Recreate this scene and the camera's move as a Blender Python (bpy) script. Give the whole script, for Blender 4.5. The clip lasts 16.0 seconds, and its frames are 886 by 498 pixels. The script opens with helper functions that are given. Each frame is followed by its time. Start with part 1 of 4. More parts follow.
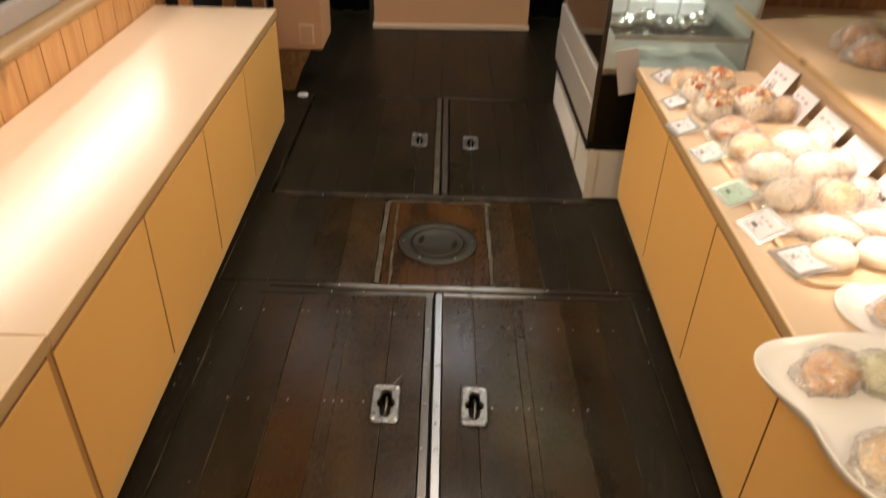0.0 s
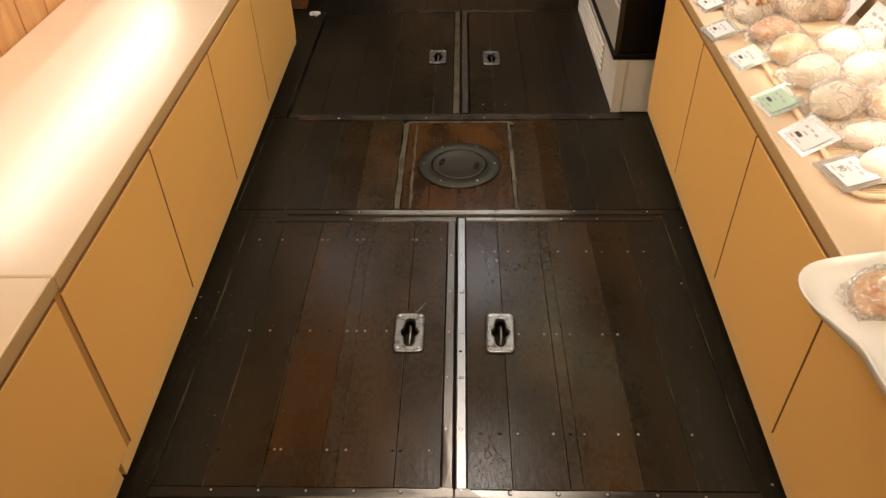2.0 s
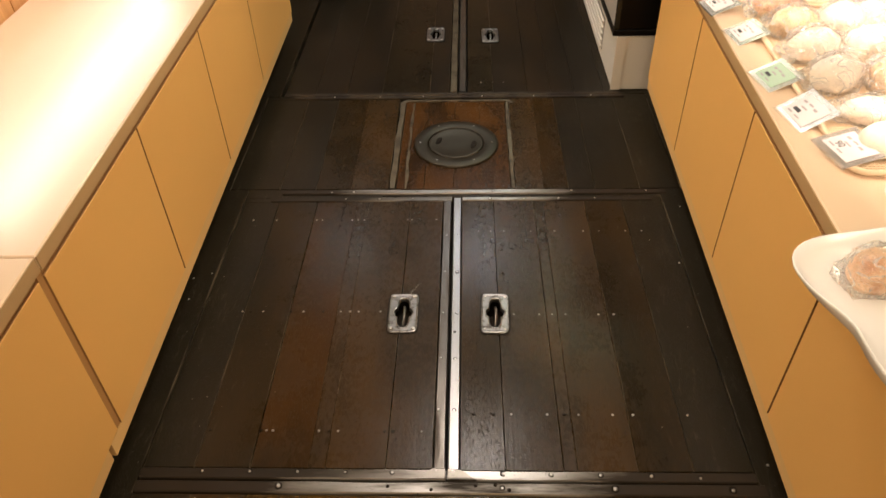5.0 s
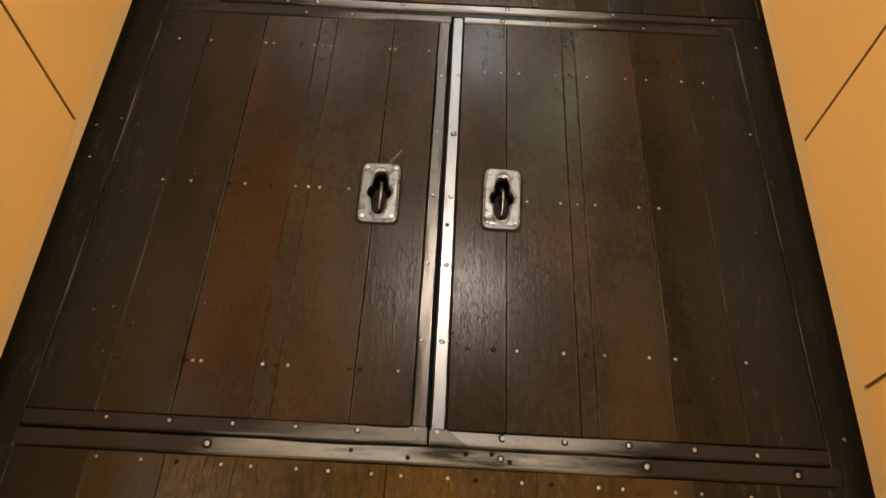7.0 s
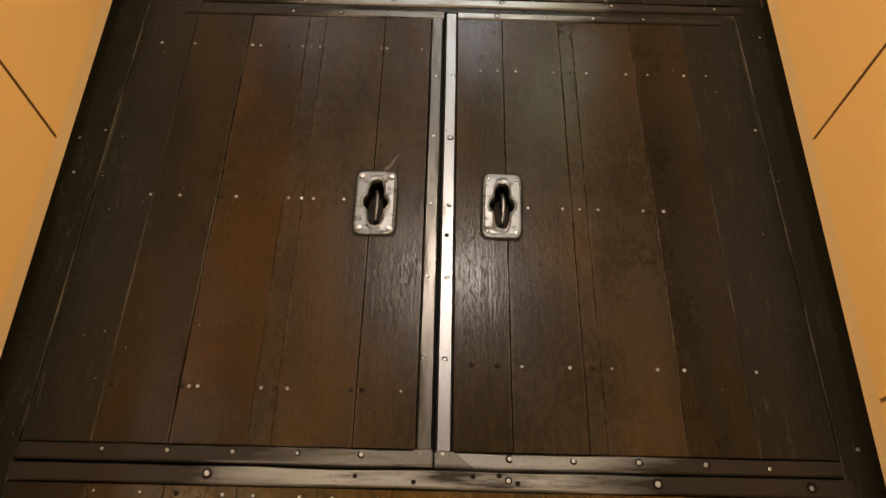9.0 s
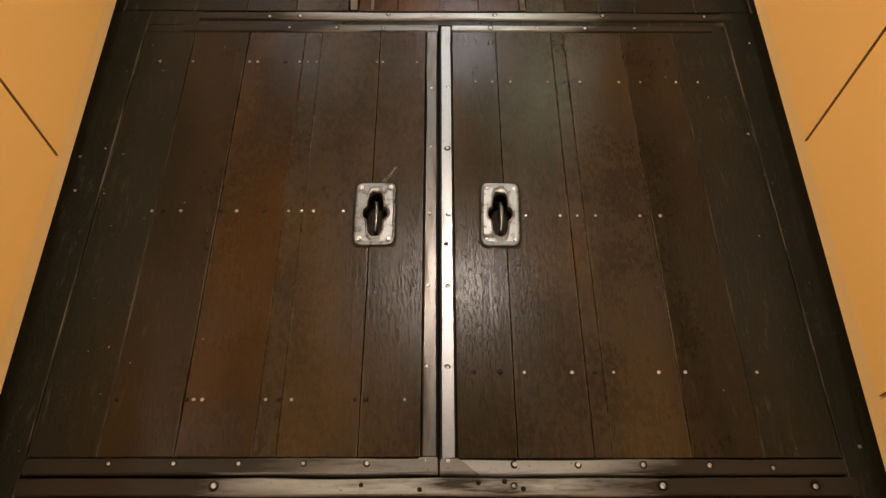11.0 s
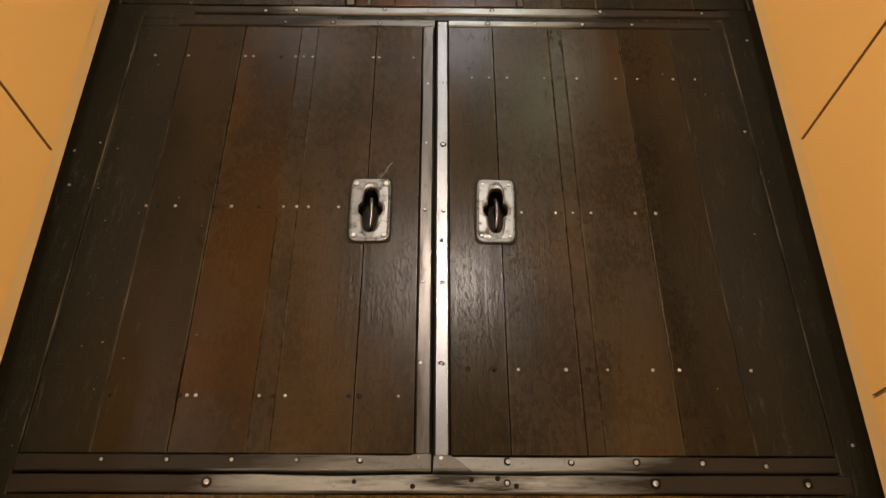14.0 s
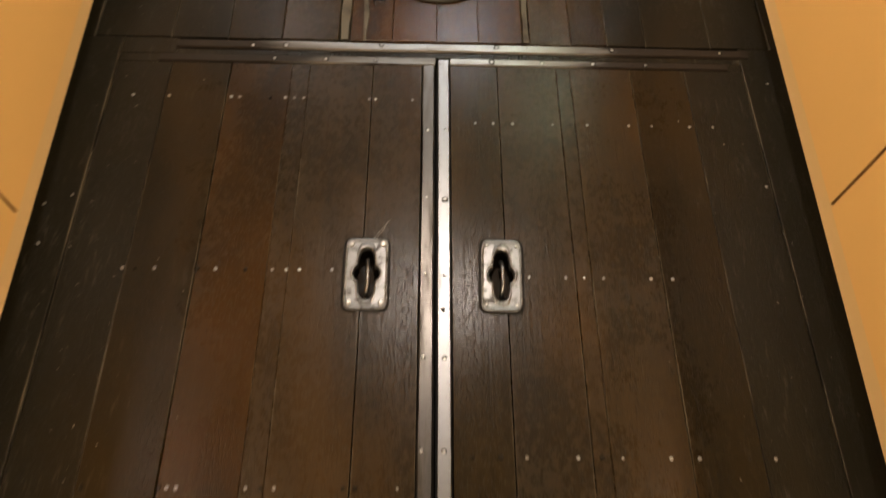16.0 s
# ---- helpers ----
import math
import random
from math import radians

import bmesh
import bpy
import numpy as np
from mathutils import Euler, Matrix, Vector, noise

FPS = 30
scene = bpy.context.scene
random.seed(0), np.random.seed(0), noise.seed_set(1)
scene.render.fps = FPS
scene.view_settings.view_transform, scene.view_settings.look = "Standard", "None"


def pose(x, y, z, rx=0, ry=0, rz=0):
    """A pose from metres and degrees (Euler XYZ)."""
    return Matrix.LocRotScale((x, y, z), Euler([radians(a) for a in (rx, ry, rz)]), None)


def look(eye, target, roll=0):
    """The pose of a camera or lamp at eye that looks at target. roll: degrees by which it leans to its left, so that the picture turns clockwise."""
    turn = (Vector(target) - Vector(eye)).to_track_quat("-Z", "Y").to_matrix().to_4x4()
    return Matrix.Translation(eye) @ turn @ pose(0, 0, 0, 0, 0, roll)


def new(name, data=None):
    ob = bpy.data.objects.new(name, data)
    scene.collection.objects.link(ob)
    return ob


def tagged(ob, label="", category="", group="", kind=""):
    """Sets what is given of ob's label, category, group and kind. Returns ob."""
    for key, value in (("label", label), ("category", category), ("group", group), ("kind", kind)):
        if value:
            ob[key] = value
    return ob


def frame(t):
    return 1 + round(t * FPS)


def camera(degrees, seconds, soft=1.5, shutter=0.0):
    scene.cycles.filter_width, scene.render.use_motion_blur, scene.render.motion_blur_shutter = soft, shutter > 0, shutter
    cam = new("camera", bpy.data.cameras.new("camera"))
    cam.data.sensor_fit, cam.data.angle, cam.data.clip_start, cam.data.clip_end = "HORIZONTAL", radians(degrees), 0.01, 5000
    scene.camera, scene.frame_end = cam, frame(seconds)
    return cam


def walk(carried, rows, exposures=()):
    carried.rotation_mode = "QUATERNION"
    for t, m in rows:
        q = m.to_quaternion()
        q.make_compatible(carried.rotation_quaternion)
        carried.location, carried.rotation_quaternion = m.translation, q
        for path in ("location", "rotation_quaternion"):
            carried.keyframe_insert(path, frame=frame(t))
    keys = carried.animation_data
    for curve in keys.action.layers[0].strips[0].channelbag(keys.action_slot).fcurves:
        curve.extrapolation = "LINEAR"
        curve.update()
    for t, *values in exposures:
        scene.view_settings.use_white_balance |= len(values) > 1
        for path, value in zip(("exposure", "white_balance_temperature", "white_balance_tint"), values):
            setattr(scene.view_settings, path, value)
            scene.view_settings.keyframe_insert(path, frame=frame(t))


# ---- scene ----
cam = camera(63.2, 16.0, shutter=0.5)
PATH = [
    (0, (0.002, -0.896, 1.38), (0.02, 0.78, 0.289), 2.1),
    (0.5, (0.015, -0.848, 1.35), (-0.012, 0.686, 0.066), 1.3),
    (1, (0.015, -0.824, 1.345), (0.022, 0.647, -0.011), 1.4),
    (1.5, (0.006, -0.825, 1.344), (-0.032, 0.694, 0.044), -0.7),
    (2, (0.016, -0.827, 1.342), (-0.037, 0.719, 0.074), -1.2),
    (2.5, (0.014, -0.828, 1.342), (-0.034, 0.716, 0.072), -0.8),
    (3, (0.017, -0.83, 1.339), (-0.033, 0.722, 0.078), -0.8),
    (5.3, (0.046, -0.812, 1.317), (-0.034, 0.679, -0.013), -2.3),
    (5.5, (0.039, -0.816, 1.287), (-0.049, 0.621, -0.101), -2.7),
    (5.8, (0.023, -0.745, 1.256), (-0.060, 0.549, -0.267), -2.8),
    (6, (0.003, -0.685, 1.197), (-0.046, 0.519, -0.4), -2.8),
    (6.5, (-0.036, -0.453, 1.152), (0.0, 0.581, -0.559), 0.0),
    (7, (0.013, -0.322, 1.128), (0.004, 0.703, -0.589), 2.5),
    (7.5, (0.016, -0.262, 1.122), (0.01, 0.714, -0.623), 2.0),
    (8, (0.006, -0.238, 1.122), (0.025, 0.692, -0.648), 1.5),
    (8.5, (-0.003, -0.242, 1.127), (0.008, 0.696, -0.64), 1.9),
    (9, (0.001, -0.242, 1.129), (0.01, 0.717, -0.626), 1.9),
    (11.5, (-0.004, -0.258, 1.136), (0.014, 0.736, -0.599), 0.7),
    (12, (-0.003, -0.258, 1.137), (0.018, 0.734, -0.6), 0.8),
    (12.5, (0.001, -0.257, 1.134), (0.021, 0.737, -0.601), 0.8),
    (13, (0.006, -0.253, 1.135), (0.026, 0.732, -0.605), 1.1),
    (13.5, (0.006, -0.254, 1.137), (0.025, 0.734, -0.602), 1.3),
    (14, (0.003, -0.252, 1.134), (0.023, 0.729, -0.609), 1.4),
    (14.5, (0.009, -0.246, 1.133), (0.018, 0.729, -0.613), 0.6),
    (15, (0.019, -0.233, 1.133), (0.041, 0.732, -0.619), 0.9),
    (15.5, (0.021, -0.222, 1.132), (0.037, 0.778, -0.6), 2.0),
    (15.8, (0.005, -0.149, 1.137), (0.011, 0.784, -0.633), 1.6),
    (16, (-0.022, -0.079, 1.118), (0.033, 0.864, -0.645), 3.7),
]
walk(cam, [(t, look(eye, target, roll)) for t, eye, target, roll in PATH], [(0.0, -0.27), (0.5, -0.12), (1.0, -0.18), (1.5, -0.26), (2.0, -0.28), (3.2, -0.16), (5.3, -0.08), (6.0, 0.0), (16.0, 0.0)])

# ---- light ----
world = bpy.data.worlds.new("world")
scene.world = world
world.use_nodes = True
world.node_tree.nodes["Background"].inputs["Color"].default_value = (0.02, 0.02, 0.022, 1)
world.node_tree.nodes["Background"].inputs["Strength"].default_value = 1.0
WARM = (1.0, 0.78, 0.52)
SOFT = (1.0, 0.83, 0.70)
PALE = (1.0, 0.765, 0.60)


def lamp(name, place, watts, size, colour, target=None, size_y=0.0, spread=180):
    data = bpy.data.lights.new(name, "AREA")
    data.energy, data.color, data.size, data.spread = watts, colour, size, radians(spread)
    data.shape = "RECTANGLE" if size_y else "DISK"
    if size_y:
        data.size_y = size_y
    ob = new(name, data)
    ob.matrix_world = look(place, target or (place[0], place[1] + 0.0001, 0))
    return ob


CEIL = 2.20
# place, watts, size, colour, spread of each downlight
DOWNLIGHTS = [
    (0.055, 1.42, 18, 0.13, (1.0, 0.87, 0.76), 170),
    (0.17, 3.14, 10, 0.14, (0.96, 0.97, 1.0), 170),
    (-0.86, 3.17, 6.0, 0.14, (1.0, 0.94, 0.88), 170),
    # last three: added behind the viewpoint as general fill, never in view
    (0.45, -1.25, 16.5, 0.18, WARM, 170),
    (-0.45, -1.25, 16.5, 0.18, WARM, 170),
    (0.0, -2.00, 15, 0.18, WARM, 170),
]
for lx, ly, lw, ls, lc, la in DOWNLIGHTS:
    lamp("downlight_glow", (lx, ly, CEIL - 0.03), lw, ls, lc, spread=la)
# hooded spotlights over the counters: place, watts, colour, spread
SPOTS = [
    (0.955, 0.34, 1.25, PALE, 32),
    (0.955, 0.75, 1.30, PALE, 32),
    (0.920, 1.20, 0.46, PALE, 34),
    # left row: unseen spots added to brighten the bench counter and pine boards
    (-1.00, 0.12, 0.39, SOFT, 60),
    (-1.00, 0.48, 0.53, SOFT, 60),
    (-1.00, 0.84, 0.53, SOFT, 60),
    (-1.00, 1.27, 0.53, SOFT, 60),
    (-1.00, 1.72, 0.57, SOFT, 60),
]
# unseen lamps added high on either side to brighten the doors opposite: place, aim, watts
DOOR_FILLS = [(-1.06 if s < 0 else 1.32, y, -s * 0.72, y + 0.1, (3.3 if s < 0 else 3.1) * (0.55 if y > 1.5 else 1.0)) for s in (-1, 1) for y in (0.15, 1.05, 1.95)]
for lx, ly, ax, ay, lw in DOOR_FILLS:
    lamp("track_glow", (lx, ly, 2.06), lw, 0.16, WARM, (ax, ay, 0.20), spread=60)
SPOT_Z = 1.62
for lx, ly, lw, lc, la in SPOTS:
    lamp("spot_glow", (lx, ly, SPOT_Z), lw, 0.10, lc, spread=la)
lamp("case_glow", (0.78, 2.55, 2.02), 7.5, 0.17, (0.82, 1.0, 0.64))
# unseen lamp added under the canopy to brighten the case interior
lamp("showcase_glow", (0.86, 2.10, 1.095), 3.0, 0.10, (0.92, 1.0, 0.90), size_y=0.9, spread=85)
lamp("tube_glow", (-2.40, 3.50, 2.06), 46, 0.06, (1.0, 0.93, 0.80), size_y=3.0)


# ---- materials ----
def mat(name, rough=0.5, metal=0.0):
    m = bpy.data.materials.new(name)
    m.use_nodes = True
    n = m.node_tree.nodes
    b = n["Principled BSDF"]
    b.inputs["Roughness"].default_value, b.inputs["Metallic"].default_value = rough, metal
    return m, n, m.node_tree.links, b


def coords(n, l, scale, kind="Object"):
    tc, mp = n.new("ShaderNodeTexCoord"), n.new("ShaderNodeMapping")
    mp.inputs["Scale"].default_value = scale
    l.new(tc.outputs[kind], mp.inputs["Vector"])
    return mp.outputs["Vector"]


def noise_tex(n, l, vec, scale, detail=4, rough=0.55, dist=0.0):
    t = n.new("ShaderNodeTexNoise")
    for k, v in (("Scale", scale), ("Detail", detail), ("Roughness", rough), ("Distortion", dist)):
        t.inputs[k].default_value = v
    l.new(vec, t.inputs["Vector"])
    return t.outputs["Fac"]


def ramp(n, l, fac, stops):
    r = n.new("ShaderNodeValToRGB")
    e = r.color_ramp.elements
    while len(e) < len(stops):
        e.new(0.5)
    for el, (p, c) in zip(e, stops):
        el.position = p
        el.color = (*c, 1) if len(c) == 3 else c
    l.new(fac, r.inputs["Fac"])
    return r.outputs["Color"]


def mix(n, l, fac, a, b, kind="MIX"):
    m = n.new("ShaderNodeMix")
    m.data_type, m.blend_type = "RGBA", kind
    for sock, v in ((m.inputs[0], fac), (m.inputs[6], a), (m.inputs[7], b)):
        if isinstance(v, (int, float)):
            sock.default_value = v
        elif isinstance(v, tuple):
            sock.default_value = (*v, 1)
        else:
            l.new(v, sock)
    return m.outputs[2]


def bump(n, l, b, height, strength, distance):
    u = n.new("ShaderNodeBump")
    u.inputs["Strength"].default_value, u.inputs["Distance"].default_value = strength, distance
    l.new(height, u.inputs["Height"])
    l.new(u.outputs["Normal"], b.inputs["Normal"])


def grey(v):
    return (v, v, v)


def stretched(n, l, source, scale):
    mp = n.new("ShaderNodeMapping")
    mp.inputs["Scale"].default_value = scale
    l.new(source, mp.inputs["Vector"])
    return mp.outputs["Vector"]


def times(n, l, a, b):
    return mix(n, l, 1.0, a, b, "MULTIPLY")


def aged_wood(name, dark, light, red, rough=0.34, pores=0.6, dust=0.12, spec=0.36, relief=0.0010, arris=0.8):
    """Oiled old floorboards: grain along y, pores, trodden dirt, dusty edges and scratches."""
    m, n, l, b = mat(name, rough)
    pos = n.new("ShaderNodeNewGeometry").outputs["Position"]
    info = n.new("ShaderNodeObjectInfo")
    comb, mul, shift = n.new("ShaderNodeCombineXYZ"), n.new("ShaderNodeMath"), n.new("ShaderNodeVectorMath")
    mul.operation, mul.inputs[1].default_value, shift.operation = "MULTIPLY", 37.0, "ADD"
    l.new(info.outputs["Random"], mul.inputs[0])
    l.new(mul.outputs[0], comb.inputs["Z"])
    l.new(pos, shift.inputs[0])
    l.new(comb.outputs[0], shift.inputs[1])
    own = shift.outputs[0]
    # grain: fine lines inside broad, lazy bands
    grain = noise_tex(n, l, stretched(n, l, own, (1.0, 0.030, 1.0)), 150, 4, 0.6, 0.3)
    broad = noise_tex(n, l, stretched(n, l, own, (1.0, 0.10, 1.0)), 16, 3, 0.5, 0.6)
    stain = noise_tex(n, l, pos, 6.5, 5, 0.6)
    mottle = noise_tex(n, l, pos, 34, 4, 0.65)
    mid = tuple(0.45 * p + 0.55 * q for p, q in zip(dark, light))
    col = ramp(n, l, grain, [(0.30, mid), (0.70, light)])
    col = mix(n, l, ramp(n, l, broad, [(0.40, grey(0)), (0.70, grey(0.60))]), col, red)
    col = mix(n, l, ramp(n, l, broad, [(0.25, grey(0.55)), (0.45, grey(0))]), col, dark)
    col = mix(n, l, ramp(n, l, info.outputs["Random"], [(0.0, grey(0.0)), (1.0, grey(0.30))]), col, dark)
    col = mix(n, l, ramp(n, l, stain, [(0.22, grey(0.75)), (0.68, grey(0.0))]), col, dark)
    col = mix(n, l, ramp(n, l, mottle, [(0.25, grey(0.45)), (0.75, grey(0.0))]), col, dark)
    fleck = noise_tex(n, l, stretched(n, l, pos, (1.0, 0.55, 1.0)), 95, 6, 0.72)
    col = mix(n, l, ramp(n, l, fleck, [(0.28, grey(0.60)), (0.52, grey(0.0))]), col, tuple(0.75 * v for v in dark))
    col = mix(n, l, ramp(n, l, fleck, [(0.50, grey(0.0)), (0.74, grey(0.45))]), col, tuple(1.5 * v for v in light))
    # redder, oilier patches that run on from board to board
    warm = noise_tex(n, l, stretched(n, l, pos, (1.0, 0.42, 1.0)), 4.6, 3, 0.5, 0.3)
    col = mix(n, l, ramp(n, l, warm, [(0.46, grey(0.0)), (0.66, grey(0.75))]), col, tuple(0.95 * v for v in red))
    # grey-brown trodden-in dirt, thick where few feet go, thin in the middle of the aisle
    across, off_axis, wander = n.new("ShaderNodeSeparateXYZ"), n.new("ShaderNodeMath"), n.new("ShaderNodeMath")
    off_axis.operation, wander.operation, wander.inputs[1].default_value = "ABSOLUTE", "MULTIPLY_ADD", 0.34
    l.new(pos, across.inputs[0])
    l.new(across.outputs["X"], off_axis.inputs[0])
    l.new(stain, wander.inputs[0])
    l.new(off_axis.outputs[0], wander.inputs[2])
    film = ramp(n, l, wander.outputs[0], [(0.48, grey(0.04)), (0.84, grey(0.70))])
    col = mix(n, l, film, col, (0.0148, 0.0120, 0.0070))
    # open pores, short and dark
    pore = noise_tex(n, l, stretched(n, l, pos, (1.0, 0.14, 1.0)), 600, 2, 0.5)
    where = ramp(n, l, noise_tex(n, l, stretched(n, l, own, (1.0, 0.25, 1.0)), 20, 3, 0.5), [(0.38, grey(0.15)), (0.60, grey(1))])
    hole = times(n, l, ramp(n, l, pore, [(0.36, grey(1)), (0.44, grey(0))]), where)
    col = mix(n, l, times(n, l, hole, grey(pores)), col, (0.004, 0.003, 0.002))
    # pale scuffs and rubbed-in dust
    scuff = noise_tex(n, l, stretched(n, l, pos, (1.0, 0.16, 1.0)), 85, 6, 0.75)
    col = mix(n, l, times(n, l, ramp(n, l, scuff, [(0.56, grey(0)), (0.74, grey(dust))]), ramp(n, l, stain, [(0.40, grey(0)), (0.62, grey(1))])), col, (0.15, 0.125, 0.092))
    # worn arrises along both long sides: broken pale lines
    gen, parts, off, size = n.new("ShaderNodeTexCoord"), n.new("ShaderNodeSeparateXYZ"), n.new("ShaderNodeMath"), n.new("ShaderNodeMath")
    off.operation, off.inputs[1].default_value, size.operation = "SUBTRACT", 0.5, "ABSOLUTE"
    l.new(gen.outputs["Generated"], parts.inputs[0])
    l.new(parts.outputs["X"], off.inputs[0])
    l.new(off.outputs[0], size.inputs[0])
    rim = ramp(n, l, size.outputs[0], [(0.482, grey(0)), (0.494, grey(1.0))])
    broken = ramp(n, l, noise_tex(n, l, stretched(n, l, own, (1.0, 0.5, 1.0)), 11, 4, 0.65), [(0.45, grey(0.0)), (0.62, grey(arris))])
    col = mix(n, l, times(n, l, rim, broken), col, (0.105, 0.080, 0.050))
    # grit and spatter
    speck = noise_tex(n, l, pos, 150, 3, 0.7)
    spots = times(n, l, ramp(n, l, speck, [(0.685, grey(0)), (0.73, grey(0.55))]), ramp(n, l, wander.outputs[0], [(0.40, grey(0.05)), (0.75, grey(1))]))
    col = mix(n, l, spots, col, (0.19, 0.18, 0.155))
    l.new(col, b.inputs["Base Color"])
    rg = mix(n, l, mix(n, l, 0.6, stain, fleck), grey(rough - 0.07), grey(rough + 0.13))
    rg = mix(n, l, film, rg, grey(0.38))
    rg = mix(n, l, times(n, l, hole, grey(0.6)), rg, grey(0.7))
    l.new(rg, b.inputs["Roughness"])
    b.inputs["Specular IOR Level"].default_value = spec
    lift = mix(n, l, 0.6, grain, ramp(n, l, hole, [(0.0, grey(1)), (1.0, grey(0))]))
    bump(n, l, b, lift, 0.9, relief)
    return m


def worn_steel(name, base, dirt, rough, cover, scale=16.0, dents=0.22, ends=0.0, smear=(1.0, 1.0, 1.0)):
    """Old steel: polished ground, blotches of grime, pits, smears that run along the strip."""
    m, n, l, b = mat(name, rough, 1.0)
    pos = n.new("ShaderNodeNewGeometry").outputs["Position"]
    big = noise_tex(n, l, stretched(n, l, pos, smear), scale, 5, 0.65)
    small = noise_tex(n, l, pos, 150, 4, 0.7)
    spot = ramp(n, l, big, [(cover, grey(0)), (cover + 0.14, grey(1))])
    pit = ramp(n, l, small, [(0.62, grey(0)), (0.70, grey(0.8))])
    both = mix(n, l, 1.0, spot, pit, "LIGHTEN")
    if ends:
        # ends darkened in colour: dirt plus the lamp highlight fading from the middle
        across, far_off, wander = n.new("ShaderNodeSeparateXYZ"), n.new("ShaderNodeMath"), n.new("ShaderNodeMath")
        far_off.operation, wander.operation, wander.inputs[1].default_value = "ABSOLUTE", "MULTIPLY_ADD", 0.50
        l.new(pos, across.inputs[0])
        l.new(across.outputs["X"], far_off.inputs[0])
        l.new(big, wander.inputs[0])
        l.new(far_off.outputs[0], wander.inputs[2])
        both = mix(n, l, 1.0, both, ramp(n, l, wander.outputs[0], [(ends, grey(0)), (ends + 0.20, grey(1.0))]), "LIGHTEN")
    l.new(mix(n, l, both, mix(n, l, small, base, tuple(0.8 * v for v in base)), dirt), b.inputs["Base Color"])
    l.new(mix(n, l, both, mix(n, l, big, grey(rough - 0.06), grey(rough + 0.12)), grey(0.50)), b.inputs["Roughness"])
    l.new(ramp(n, l, both, [(0.0, grey(1)), (1.0, grey(0.10))]), b.inputs["Metallic"])
    b.inputs["Specular IOR Level"].default_value = 0.25
    bump(n, l, b, mix(n, l, 0.5, small, big), dents, 0.0009)
    return m


def laminate(name, colour, rough, vary=0.06, spec=0.5):
    m, n, l, b = mat(name, rough)
    vec = coords(n, l, (1, 1, 1))
    blot = noise_tex(n, l, vec, 3.0, 3, 0.5)
    fine = noise_tex(n, l, vec, 420, 2, 0.5)
    lo, hi = tuple(v * (1 - vary) for v in colour), tuple(min(1, v * (1 + vary)) for v in colour)
    l.new(mix(n, l, mix(n, l, 0.25, blot, fine), lo, hi), b.inputs["Base Color"])
    l.new(mix(n, l, blot, grey(rough - 0.03), grey(rough + 0.05)), b.inputs["Roughness"])
    b.inputs["Specular IOR Level"].default_value = spec
    bump(n, l, b, fine, 0.08, 0.0004)
    return m


def pine(name, light, dark, rough=0.45, scale=(9, 9, 0.7)):
    m, n, l, b = mat(name, rough)
    vec = coords(n, l, scale)
    ring = noise_tex(n, l, vec, 3.5, 4, 0.55, 1.4)
    fine = noise_tex(n, l, vec, 26, 3, 0.6)
    knot = noise_tex(n, l, coords(n, l, (1, 1, 0.6)), 9, 2, 0.4)
    col = mix(n, l, ramp(n, l, ring, [(0.35, grey(0)), (0.65, grey(1))]), light, dark)
    col = mix(n, l, ramp(n, l, knot, [(0.68, grey(0)), (0.76, grey(0.7))]), col, tuple(0.45 * v for v in dark))
    l.new(mix(n, l, 0.10, col, fine, "MULTIPLY"), b.inputs["Base Color"])
    bump(n, l, b, fine, 0.15, 0.0008)
    return m


def crumb(name, pale, brown, cut=0.5, rough=0.55, scale=26.0):
    """Bread crust: pale dough with browned patches."""
    m, n, l, b = mat(name, rough)
    vec = coords(n, l, (1, 1, 1))
    a = noise_tex(n, l, vec, scale, 4, 0.6)
    f = noise_tex(n, l, vec, 190, 4, 0.65)
    sep = n.new("ShaderNodeSeparateXYZ")
    l.new(coords(n, l, (1, 1, 1)), sep.inputs[0])
    col = mix(n, l, ramp(n, l, a, [(cut - 0.10, grey(0)), (cut + 0.12, grey(1))]), pale, brown)
    col = mix(n, l, ramp(n, l, f, [(0.50, grey(0)), (0.85, grey(0.25))]), col, tuple(0.7 * v for v in brown))
    l.new(col, b.inputs["Base Color"])
    b.inputs["Subsurface Weight"].default_value = 0.06
    b.inputs["Subsurface Radius"].default_value = (0.01, 0.006, 0.003)
    bump(n, l, b, mix(n, l, 0.4, a, f), 0.5, 0.002)
    return m


